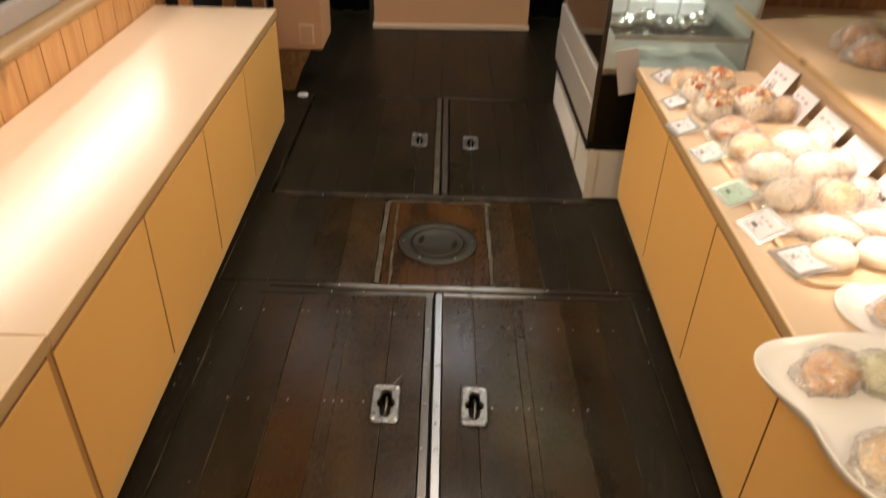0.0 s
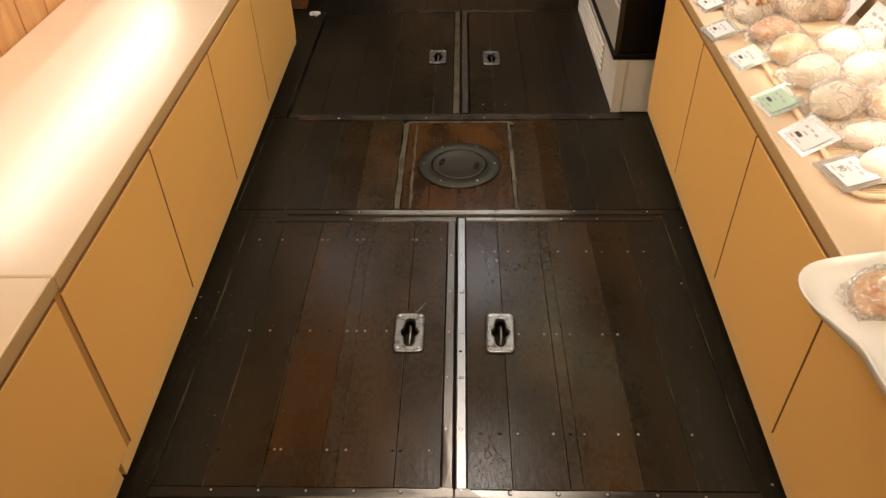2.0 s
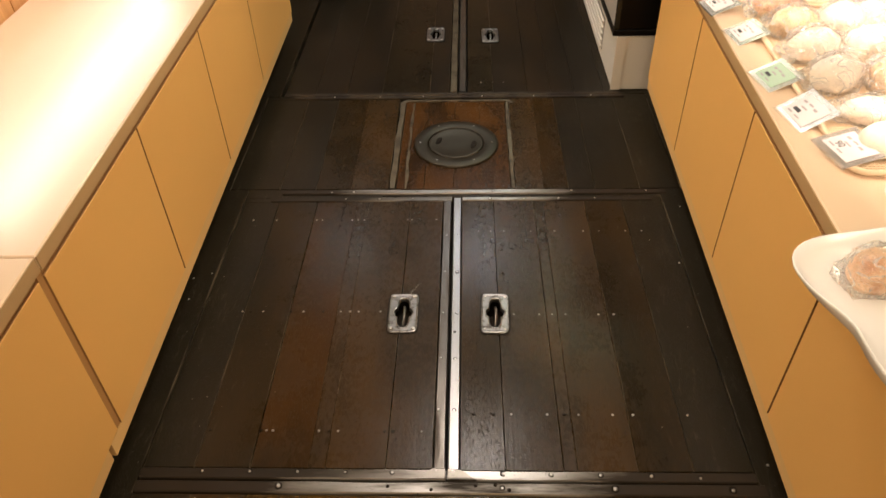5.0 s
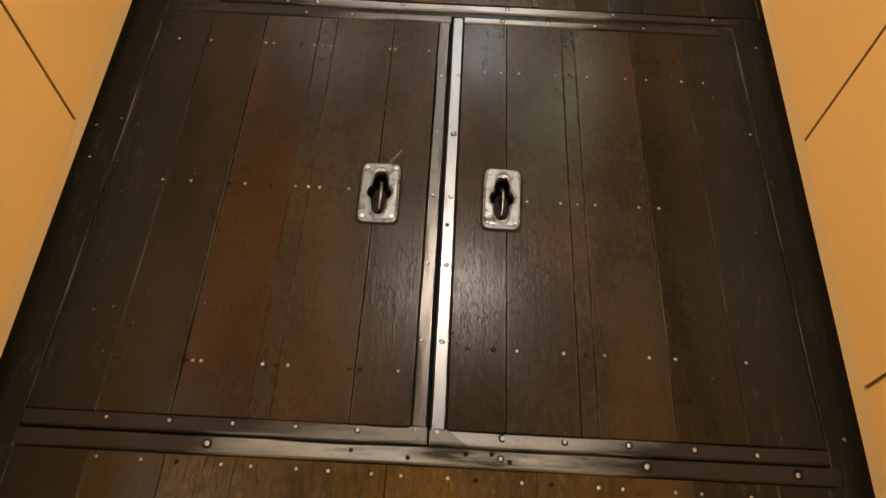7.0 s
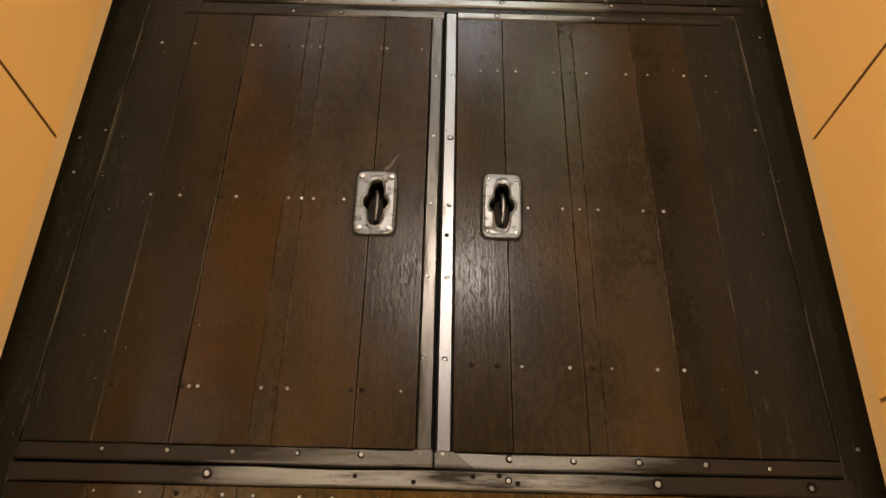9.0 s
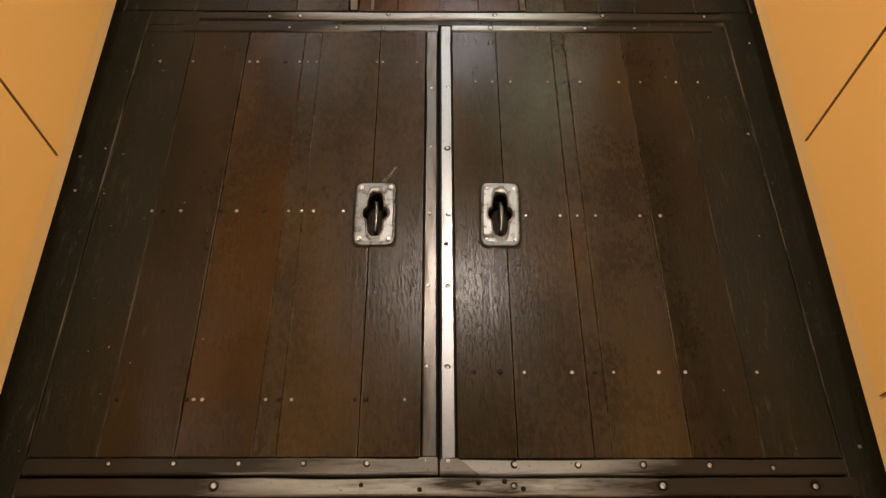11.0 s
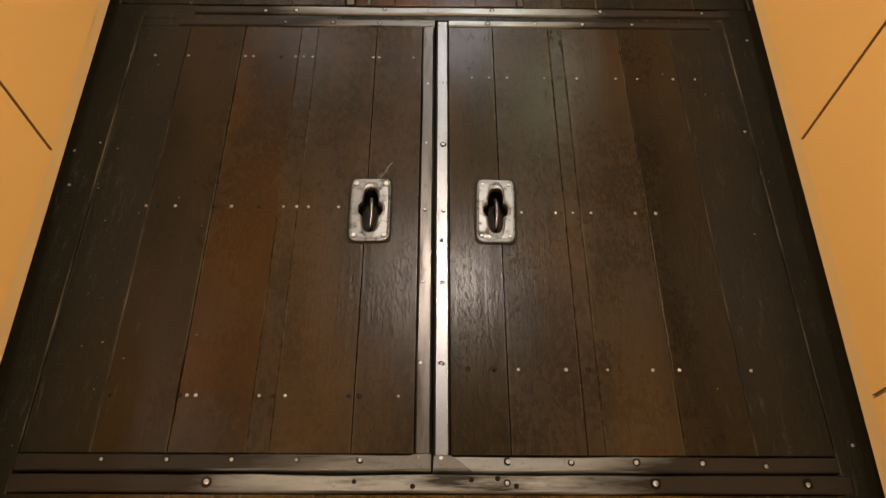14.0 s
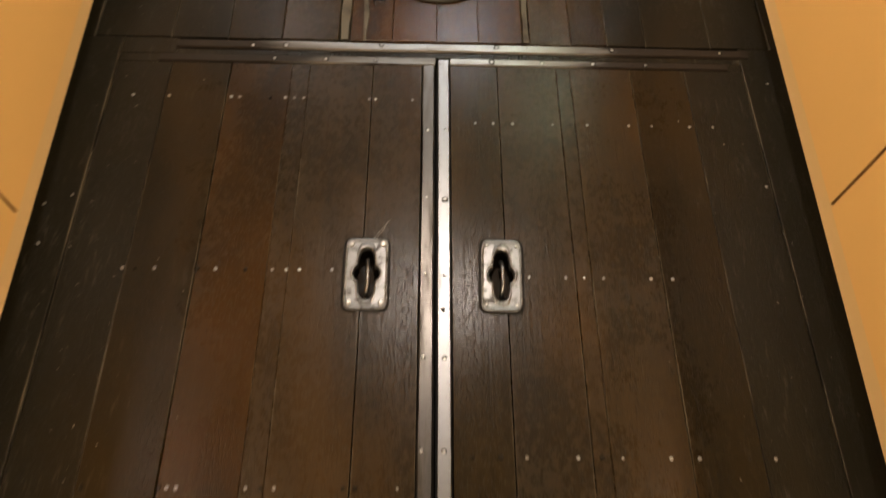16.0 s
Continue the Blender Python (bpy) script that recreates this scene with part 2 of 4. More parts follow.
def clear_film(name, tint=(1, 1, 1), gloss=0.12, rough=0.06, relief=0.0, haze=0.0, creases=0.0, ior=1.35):
    """Thin clear plastic: mostly see-through, with bright glints."""
    m, n, l, b = mat(name)
    n.remove(b)
    out = n["Material Output"]
    tr, gl, mx = n.new("ShaderNodeBsdfTransparent"), n.new("ShaderNodeBsdfGlossy"), n.new("ShaderNodeMixShader")
    tr.inputs["Color"].default_value = (*tint, 1)
    gl.inputs["Roughness"].default_value = rough
    gl.inputs["Color"].default_value = (1, 1, 1, 1)
    fr = n.new("ShaderNodeFresnel")
    fr.inputs["IOR"].default_value = ior
    ad = n.new("ShaderNodeMath")
    ad.operation, ad.use_clamp = "ADD", True
    ad.inputs[1].default_value = gloss
    l.new(fr.outputs[0], ad.inputs[0])
    l.new(ad.outputs[0], mx.inputs[0])
    body = tr.outputs[0]
    if haze:
        df, hz = n.new("ShaderNodeBsdfDiffuse"), n.new("ShaderNodeMixShader")
        df.inputs["Color"].default_value = (0.90, 0.88, 0.85, 1)
        hz.inputs[0].default_value = haze
        if creases:
            vec = coords(n, l, (1, 1, 1))
            fold = noise_tex(n, l, vec, 17, 2, 0.5, 1.8)
            tiny = noise_tex(n, l, vec, 48, 1, 0.5, 1.0)
            a = ramp(n, l, fold, [(0.455, grey(haze)), (0.495, grey(creases)), (0.535, grey(haze))])
            b2 = ramp(n, l, tiny, [(0.46, grey(0)), (0.50, grey(0.3 * creases)), (0.54, grey(0))])
            l.new(mix(n, l, 1.0, a, b2, "ADD"), hz.inputs[0])
        l.new(tr.outputs[0], hz.inputs[1])
        l.new(df.outputs[0], hz.inputs[2])
        body = hz.outputs[0]
    l.new(body, mx.inputs[1])
    l.new(gl.outputs[0], mx.inputs[2])
    l.new(mx.outputs[0], out.inputs["Surface"])
    if relief:
        t = noise_tex(n, l, coords(n, l, (1, 1, 1)), 60, 3, 0.6, 1.5)
        u = n.new("ShaderNodeBump")
        u.inputs["Strength"].default_value, u.inputs["Distance"].default_value = relief, 0.006
        l.new(t, u.inputs["Height"])
        l.new(u.outputs["Normal"], gl.inputs["Normal"])
        l.new(u.outputs["Normal"], fr.inputs["Normal"])
    return m


def glowing(name, colour, strength):
    m, n, l, b = mat(name)
    b.inputs["Emission Color"].default_value = (*colour, 1)
    b.inputs["Emission Strength"].default_value = strength
    return m


WOOD = {
    "red": aged_wood("oiled_red_floorboard", (0.0130, 0.0072, 0.0020), (0.0400, 0.0206, 0.0046), (0.0680, 0.0280, 0.0042), 0.22, 0.5, 0.12, 0.17),
    "brown": aged_wood("oiled_brown_floorboard", (0.0128, 0.0080, 0.0026), (0.0395, 0.0232, 0.0066), (0.0570, 0.0280, 0.0056), 0.24, 0.6, 0.12, 0.25),
    # dusk, char: charcoal-toned boards; shade beside the cabinets is also in their colour
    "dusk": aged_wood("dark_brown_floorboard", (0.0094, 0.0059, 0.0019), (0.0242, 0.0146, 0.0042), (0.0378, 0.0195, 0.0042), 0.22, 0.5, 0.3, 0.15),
    "char": aged_wood("charcoal_floorboard", (0.0059, 0.0045, 0.0021), (0.0139, 0.0104, 0.0047), (0.0195, 0.0123, 0.0042), 0.25, 0.5, 0.5, 0.18),
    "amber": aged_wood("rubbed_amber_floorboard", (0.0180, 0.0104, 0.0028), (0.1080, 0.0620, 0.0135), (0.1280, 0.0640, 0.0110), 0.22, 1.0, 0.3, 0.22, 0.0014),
    "rust": aged_wood("darker_amber_floorboard", (0.0130, 0.0078, 0.0024), (0.0700, 0.0400, 0.0088), (0.0880, 0.0420, 0.0076), 0.24, 1.0, 0.3, 0.20, 0.0012),
    "grainy": aged_wood("open_grained_floorboard", (0.0102, 0.0070, 0.0026), (0.0325, 0.0205, 0.0066), (0.0440, 0.0240, 0.0060), 0.19, 0.60, 0.12, 0.25, 0.0013),
    "worn": aged_wood("polished_worn_panel", (0.0088, 0.0046, 0.0014), (0.0496, 0.0224, 0.0053), (0.1133, 0.0437, 0.0065), 0.19, spec=0.28),
    # far boards: base colour raised to carry a faint grey sheen
    "far": aged_wood("sheen_lifted_far_floorboard", (0.0044, 0.0033, 0.0020), (0.0135, 0.0100, 0.0054), (0.0215, 0.0122, 0.0042), 0.30, 0.4, 0.2, 0.20, arris=0.2),
}
ALONG_X, ALONG_Y = (0.22, 1.6, 1.0), (1.6, 0.22, 1.0)
STEEL = worn_steel("polished_floor_strip", (0.36, 0.35, 0.35), (0.115, 0.098, 0.086), 0.33, 0.58, 14, 0.10, smear=ALONG_Y)
# SIDE: base lowered to hold a dark brown reflection, with grime on top
SIDE = worn_steel("dim_grimy_side_strip", (0.150, 0.135, 0.122), (0.030, 0.022, 0.015), 0.30, 0.48, 14, 0.14, smear=ALONG_Y)
RUBBED = worn_steel("rubbed_threshold_steel", (0.40, 0.382, 0.362), (0.019, 0.013, 0.008), 0.34, 0.50, 12, 0.12, 0.40, ALONG_X)
DULL = worn_steel("grimy_floor_strip", (0.235, 0.215, 0.192), (0.017, 0.012, 0.0075), 0.34, 0.47, 12, 0.12, 0.33, ALONG_X)
CRUSTED = worn_steel("grime_crusted_strip", (0.085, 0.070, 0.054), (0.014, 0.010, 0.007), 0.40, 0.44, 8, 0.2)
ARRIS = worn_steel("bright_worn_arris", (0.50, 0.47, 0.44), (0.028, 0.021, 0.015), 0.28, 0.52, 14, 0.10, 0.41, ALONG_X)
CAST = worn_steel("worn_cast_plate", (0.270, 0.263, 0.258), (0.040, 0.033, 0.028), 0.34, 0.53, 75, 0.5)
BAIL = worn_steel("dark_bail_steel", (0.30, 0.29, 0.285), (0.05, 0.04, 0.035), 0.32, 0.58, 90)
SCREW = worn_steel("bright_screw_head", (0.58, 0.56, 0.54), (0.10, 0.085, 0.07), 0.36, 0.57, 120)
BLACK_STEEL = worn_steel("blackened_pull_cup", (0.020, 0.015, 0.011), (0.010, 0.008, 0.006), 0.50, 0.5, 60)
PEWTER = worn_steel("pewter_deck_plate", (0.060, 0.053, 0.041), (0.024, 0.019, 0.013), 0.42, 0.54, 18)
GRIME = laminate("black_floor_grime", (0.009, 0.007, 0.005), 0.60, 0.3, 0.12)
DOOR = laminate("honey_laminate_door", (0.74, 0.425, 0.135), 0.42, 0.06)
BODY = laminate("brown_cabinet_body", (0.27, 0.135, 0.045), 0.6, 0.1)
FILLER = laminate("mid_brown_filler", (0.40, 0.21, 0.075), 0.55, 0.1)
PLINTH = laminate("honey_plinth", (0.68, 0.44, 0.19), 0.5, 0.08)
TOP = laminate("cream_laminate_top", (0.81, 0.625, 0.455), 0.18, 0.03)
EDGE = laminate("grey_beige_edge_band", (0.45, 0.30, 0.150), 0.45, 0.10)
PINE = pine("varnished_pine_board", (0.72, 0.40, 0.165), (0.60, 0.30, 0.11), 0.45, (5, 5, 0.6))
BROWN = pine("stained_brown_wood", (0.30, 0.15, 0.06), (0.17, 0.08, 0.03))
SILL = pine("tan_sill_wood", (0.50, 0.33, 0.16), (0.44, 0.28, 0.13), 0.5, (9, 0.7, 9))
PLASTER = laminate("pale_lilac_plaster", (0.42, 0.37, 0.345), 0.8, 0.06)
CREAM_WALL = laminate("cream_wall_paint", (0.62, 0.52, 0.38), 0.75, 0.06)
CEILING = pine("dark_stained_ceiling_board", (0.12, 0.075, 0.04), (0.07, 0.042, 0.022), 0.6, (9, 0.7, 9))
PINK = laminate("dusty_pink_board", (0.66, 0.36, 0.20), 0.55, 0.10)
PINK_TRIM = laminate("pale_pink_trim", (0.72, 0.52, 0.38), 0.55, 0.10)
WHITE = laminate("off_white_enamel", (0.74, 0.70, 0.64), 0.35, 0.05)
GRILLE = laminate("pale_grey_grille", (0.38, 0.35, 0.32), 0.4, 0.05)
BLACK = laminate("black_panel", (0.006, 0.0045, 0.0035), 0.4, 0.1, 0.15)
DUSTY = worn_steel("dusty_brass_strip", (0.17, 0.138, 0.096), (0.040, 0.030, 0.019), 0.5, 0.47, 14)
NAVY = laminate("dark_blue_cloth", (0.012, 0.016, 0.030), 0.8, 0.2)
PORCELAIN = laminate("white_melamine", (0.84, 0.83, 0.83), 0.22, 0.02)
PAPER = laminate("white_card", (0.76, 0.73, 0.77), 0.7, 0.02)
MINT = laminate("pale_green_card", (0.46, 0.62, 0.50), 0.7, 0.03)
INK = laminate("dark_print", (0.05, 0.05, 0.06), 0.7, 0.1)
GREY_INK = laminate("faint_print", (0.42, 0.38, 0.42), 0.7, 0.1)
WICKER = laminate("beige_woven_plastic", (0.78, 0.62, 0.44), 0.5, 0.14)
KRAFT = laminate("beige_paper_liner", (0.58, 0.42, 0.27), 0.7, 0.06)
FOIL = worn_steel("crinkled_foil", (0.80, 0.80, 0.78), (0.5, 0.5, 0.48), 0.22, 0.7, 40)
WHITE_BUN = crumb("pale_soft_bun", (0.92, 0.84, 0.75), (0.74, 0.50, 0.28), 0.66, 0.50, 13)
GOLD_BUN = crumb("golden_bun", (0.84, 0.66, 0.44), (0.56, 0.29, 0.11), 0.50, 0.5, 15)
TOMATO = crumb("roasted_tomato", (0.66, 0.24, 0.09), (0.44, 0.11, 0.03), 0.5, 0.3, 60)
CHEESE = crumb("melted_cheese", (0.84, 0.62, 0.36), (0.66, 0.36, 0.13), 0.55, 0.35, 50)
PINK_BUN = crumb("glazed_browned_pastry", (0.82, 0.56, 0.36), (0.52, 0.22, 0.09), 0.50, 0.4, 30)
LOAF = crumb("dark_baked_loaf", (0.62, 0.36, 0.18), (0.36, 0.15, 0.055), 0.48, 0.5, 22)
GREEN_ROLL = crumb("pale_green_roll", (0.60, 0.60, 0.40), (0.44, 0.34, 0.16), 0.6)
FILM = clear_film("clear_bread_wrap", gloss=0.16, rough=0.14, relief=1.0, haze=0.06, creases=0.50, ior=1.06)
ACRYLIC = clear_film("clear_acrylic", (0.99, 0.99, 1.0), 0.06, 0.25, haze=0.14)
GLASS = clear_film("greenish_case_glass", (0.97, 0.985, 0.97), 0.02, 0.02)
GRIT = laminate("grey_beige_grit", (0.21, 0.19, 0.16), 0.7, 0.2)
GLASS_EDGE = laminate("dark_glass_edge", (0.018, 0.018, 0.015), 0.2, 0.1)
GLOW = glowing("lamp_diffuser_glow", (1.0, 0.85, 0.65), 3.0)


# ---- building tools ----
def thing(name, label, category, m=None, group="", kind=""):
    ob = new(name)
    ob.empty_display_size = 0.05
    if m is not None:
        ob.matrix_basis = m
    return tagged(ob, label, category, group, kind)


def finish(bm, name, material, smooth=False):
    bmesh.ops.recalc_face_normals(bm, faces=bm.faces)
    me = bpy.data.meshes.new(name)
    bm.to_mesh(me)
    bm.free()
    me.materials.append(material)
    if smooth:
        me.shade_smooth()
    return me


def part(name, bm, material, parent, label="", m=None, smooth=False):
    ob = new(name, bm if isinstance(bm, bpy.types.Mesh) else finish(bm, name, material, smooth))
    ob.parent = parent
    if m is not None:
        ob.matrix_basis = m
    return tagged(ob, label)


def solid(name, bm, material, label="", category="", kind="", group="", m=None, smooth=False):
    ob = new(name, finish(bm, name, material, smooth))
    if m is not None:
        ob.matrix_basis = m
    return tagged(ob, label, category, group, kind)


def slab(x0, x1, y0, y1, z0, z1, c=0.002, bm=None):
    """A box whose edges are all chamfered by c."""
    bm = bm or bmesh.new()
    c = min(c, (x1 - x0) / 3, (y1 - y0) / 3, (z1 - z0) / 3)
    rings = []
    for z, k in ((z0, c), (z0 + c, 0), (z1 - c, 0), (z1, c)):
        rings.append([bm.verts.new(p) for p in ((x0 + k, y0 + k, z), (x1 - k, y0 + k, z), (x1 - k, y1 - k, z), (x0 + k, y1 - k, z))])
    for a, b in zip(rings, rings[1:]):
        for i in range(4):
            bm.faces.new((a[i], a[(i + 1) % 4], b[(i + 1) % 4], b[i]))
    bm.faces.new(rings[0][::-1])
    bm.faces.new(rings[-1])
    return bm


def prism(outline, z0, z1, c=0.0, bm=None):
    """An outline in x and y drawn up from z0 to z1, its upper rim pulled in by c."""
    bm = bm or bmesh.new()
    n = len(outline)
    low = [bm.verts.new((x, y, z0)) for x, y in outline]
    high = [bm.verts.new((x, y, z1 - c)) for x, y in outline]
    for i in range(n):
        bm.faces.new((low[i], low[(i + 1) % n], high[(i + 1) % n], high[i]))
    rim = high
    if c:
        cx, cy = sum(p[0] for p in outline) / n, sum(p[1] for p in outline) / n
        rim = []
        for x, y in outline:
            d = math.hypot(x - cx, y - cy) or 1
            rim.append(bm.verts.new((x - c * (x - cx) / d, y - c * (y - cy) / d, z1)))
        for i in range(n):
            bm.faces.new((high[i], high[(i + 1) % n], rim[(i + 1) % n], rim[i]))
    bm.faces.new(rim)
    bm.faces.new(low[::-1])
    return bm


def turned(profile, count=32, bm=None, centre=(0, 0)):
    """A solid of revolution about z from (radius, z) pairs; radius 0 closes it."""
    bm = bm or bmesh.new()
    rings = []
    for r, z in profile:
        if r <= 0:
            rings.append([bm.verts.new((*centre, z))])
        else:
            rings.append([bm.verts.new((centre[0] + r * math.cos(2 * math.pi * i / count), centre[1] + r * math.sin(2 * math.pi * i / count), z)) for i in range(count)])
    for a, b in zip(rings, rings[1:]):
        for i in range(count):
            j = (i + 1) % count
            if len(a) == 1 and len(b) > 1:
                bm.faces.new((a[0], b[i], b[j]))
            elif len(b) == 1 and len(a) > 1:
                bm.faces.new((a[i], a[j], b[0]))
            elif len(a) > 1:
                bm.faces.new((a[i], a[j], b[j], b[i]))
    return bm


def tube(points, radius, sides=8, closed=False, bm=None):
    """A round bar along points."""
    bm = bm or bmesh.new()
    pts = [Vector(p) for p in points]
    n, rings = len(pts), []
    for i, p in enumerate(pts):
        before, after = pts[i - 1] if closed or i else p, pts[(i + 1) % n] if closed or i < n - 1 else p
        d = (after - before).normalized()
        side = d.cross(Vector((0, 0, 1)))
        side = side.normalized() if side.length > 1e-4 else Vector((1, 0, 0))
        up = side.cross(d)
        rings.append([bm.verts.new(p + radius * (math.cos(a) * side + math.sin(a) * up)) for a in (2 * math.pi * k / sides for k in range(sides))])
    for a, b in zip(rings, rings[1:] + (rings[:1] if closed else [])):
        for i in range(sides):
            bm.faces.new((a[i], a[(i + 1) % sides], b[(i + 1) % sides], b[i]))
    if not closed:
        bm.faces.new(rings[0][::-1])
        bm.faces.new(rings[-1])
    return bm


def blob(sx, sy, sz, seed, lump=0.12, freq=2.2, flat=0.55, count=3):
    """A lumpy, flat-bottomed loaf or bun standing on z = 0."""
    bm = bmesh.new()
    bmesh.ops.create_icosphere(bm, subdivisions=count, radius=1)
    for v in bm.verts:
        p = v.co.copy()
        k = 1 + lump * noise.noise(p * freq + Vector((seed * 3.1, seed, 0))) + 0.4 * lump * noise.noise(p * freq * 3 + Vector((0, seed, 9)))
        z = p.z * k
        if z < -flat:
            z = -flat - 0.1 * (-flat - z)
        v.co = Vector((p.x * k * sx, p.y * k * sy, (z + flat) * sz))
    low = min(v.co.z for v in bm.verts)
    for v in bm.verts:
        v.co.z -= low
    return bm


def crumpled(sx, sy, sz, seed, tails=True):
    """A loose clear bag with sharp creases and flattened sealed ends along x."""
    bm = bmesh.new()
    bmesh.ops.create_icosphere(bm, subdivisions=4, radius=1)
    off = Vector((seed * 1.7, seed * 0.6, 0))
    for v in bm.verts:
        p = v.co.copy()
        ridge = abs(noise.noise(p * 1.9 + off)) + 0.7 * abs(noise.noise(p * 4.3 - off)) + 0.5 * abs(noise.noise(p * 10 + off))
        k = 1.0 + 0.20 * ridge
        x, y, z = p.x * k, p.y * k, p.z * k
        if tails and abs(p.x) > 0.72:
            e = (abs(p.x) - 0.72) / 0.28
            x += math.copysign(0.20 * e, x)
            y *= 1 + 1.0 * e
            z = z * (1 - 0.75 * e) - 0.25 * e + 0.16 * e * math.sin(9 * p.y + seed)
        v.co = Vector((x * sx, y * sy, max(-0.52, z) * sz))
    low = min(v.co.z for v in bm.verts)
    for v in bm.verts:
        v.co.z -= low
    return bm


def text_mesh(body, size):
    cu = bpy.data.curves.new("print", "FONT")
    cu.body, cu.size, cu.align_x, cu.align_y, cu.extrude = body, size, "CENTER", "CENTER", 0.0002
    ob = bpy.data.objects.new("print", cu)
    scene.collection.objects.link(ob)
    me = bpy.data.meshes.new_from_object(ob.evaluated_get(bpy.context.evaluated_depsgraph_get()))
    bpy.data.objects.remove(ob)
    me.materials.clear()
    me.materials.append(INK)
    return me


# ---- room ----
floor = solid("floor", slab(-3.4, 2.2, -2.4, 5.4, -0.16, -0.06, 0.001), GRIME, "old dark oiled plank floor with steel strips", "floor", "structure")
solid("ceiling", slab(-3.5, 2.3, -2.5, 5.5, CEIL, CEIL + 0.1), CEILING, "dark stained boarded ceiling", "ceiling", "structure")
solid("wall_north", slab(-3.5, 2.3, 5.4, 5.5, -0.06, CEIL), CREAM_WALL, "cream painted end wall", "wall", "structure")
solid("wall_south", slab(-3.5, 2.3, -2.5, -2.4, -0.06, CEIL), CREAM_WALL, "cream painted wall behind the aisle", "wall", "structure")
solid("wall_east", slab(2.2, 2.3, -2.4, 5.4, -0.06, CEIL), CREAM_WALL, "cream painted side wall", "wall", "structure")
solid("wall_west", slab(-3.5, -3.4, -2.4, 5.4, -0.06, CEIL), PLASTER, "pale lilac grey plaster wall beyond the opening", "wall", "structure")
LEFT = pose(-0.656, 0, 0, 0, 0, 0.95)
RIGHT = pose(0.6397, 0, 0, 0, 0, -1.31)

# low partition behind the long bench counter, boarded with pine
west = solid("wall_partition", slab(-0.575, -0.520, -2.3, 3.9, -0.06, 0.68), PLASTER, "low partition wall boarded with varnished pine", "wall", "structure", m=LEFT)
bw = 0.139
for i in range(43):
    y0 = -2.28 + i * bw
    part("board", slab(-0.518, -0.503, y0 + 0.0028, y0 + bw - 0.0028, 0.05, 0.698, 0.004), PINE, west)
solid("window_sill", slab(-0.635, -0.499, -2.3, 3.9, 0.700, 0.725, 0.006), SILL, "tan wooden sill along the low partition", "sill", "structure", m=LEFT)
solid("window_rail", slab(-0.625, -0.580, -2.3, 3.9, 0.727, 0.790, 0.004), PLASTER, "pale lilac grey rail above the sill", "window rail", "structure", m=LEFT)
solid("wall_lintel", slab(-0.615, -0.520, -2.3, 3.9, 1.85, CEIL - 0.002), CREAM_WALL, "cream wall above the long opening", "wall", "structure", m=LEFT)

# downlights in the ceiling
for lx, ly, lw, ls, lc, la in DOWNLIGHTS:
    d = thing("ceiling_downlight", "unseen round recessed ceiling downlight with a white rim", "ceiling light", pose(lx, ly, CEIL), "downlights")
    part("rim", turned([(ls / 2, -0.002), (ls / 2 + 0.004, -0.016), (ls / 2 + 0.022, -0.012), (ls / 2 + 0.028, -0.001), (ls / 2 + 0.02, 0.0)], 24), WHITE, d, smooth=True)
    part("diffuser", turned([(0, -0.006), (ls / 2, -0.006), (ls / 2, -0.001)], 24), GLOW, d, "glowing warm diffuser")
for lx, ly, lw, lc, la in SPOTS:
    d = thing("hooded_spotlight", "unseen small black hooded spotlight hanging over a counter", "spotlight", pose(lx, ly, SPOT_Z), "hooded spotlights")
    part("hood", turned([(0.056, -0.05), (0.060, -0.05), (0.060, 0.03), (0.035, 0.07), (0.012, 0.085), (0, 0.085)], 24), BLACK, d, smooth=True)
    part("lens", turned([(0, 0.006), (0.055, 0.006), (0.055, 0.012), (0, 0.012)], 24), GLOW, d, "glowing lens")
    part("stem", tube([(0, 0, 0.08), (0, 0, CEIL - SPOT_Z)], 0.008, 8), BLACK, d)
# housings for the added door lamps, out of view
for lx, ly, ax, ay, lw in DOOR_FILLS:
    d = thing("door_fill_spotlight", "unseen small black spotlight added to light the doors across the aisle", "spotlight", look((lx, ly, 2.06), (ax, ay, 0.20)), "track spotlights")
    part("hood", turned([(0.050, -0.03), (0.054, -0.03), (0.054, 0.06), (0.030, 0.09), (0, 0.09)], 24), BLACK, d, smooth=True)
    part("lens", turned([(0, 0.006), (0.049, 0.006), (0.049, 0.012), (0, 0.012)], 24), GLOW, d, "glowing lens")
    part("stem", tube([(0, 0, 0.085), (0, 0.05, 0.135)], 0.010, 8), BLACK, d)
tl = thing("tube_light", "long glowing fluorescent tube on a white batten", "ceiling light", pose(-2.40, 3.50, 2.14))
part("batten", slab(-0.05, 0.05, -1.55, 1.55, 0.0, 0.06, 0.006), WHITE, tl)
part("tube", tube([(0, -1.50, -0.03), (0, 1.50, -0.03)], 0.016, 12), GLOW, tl, "glowing tube")
cl = thing("case_light", "small ceiling lamp with a pale green glow", "ceiling light", pose(0.78, 2.55, CEIL))
part("housing", turned([(0.09, 0), (0.13, -0.02), (0.13, -0.10), (0.12, -0.12), (0.115, -0.12)], 24), WHITE, cl, smooth=True)
part("diffuser", turned([(0, -0.125), (0.115, -0.125), (0.115, -0.118)], 24), GLOW, cl)


# ---- floorboards and metal ----
def round_head(r):
    return turned([(r, 0.0), (r * 0.96, r * 0.28), (r * 0.72, r * 0.46), (r * 0.25, r * 0.40), (0, r * 0.34)], 10)


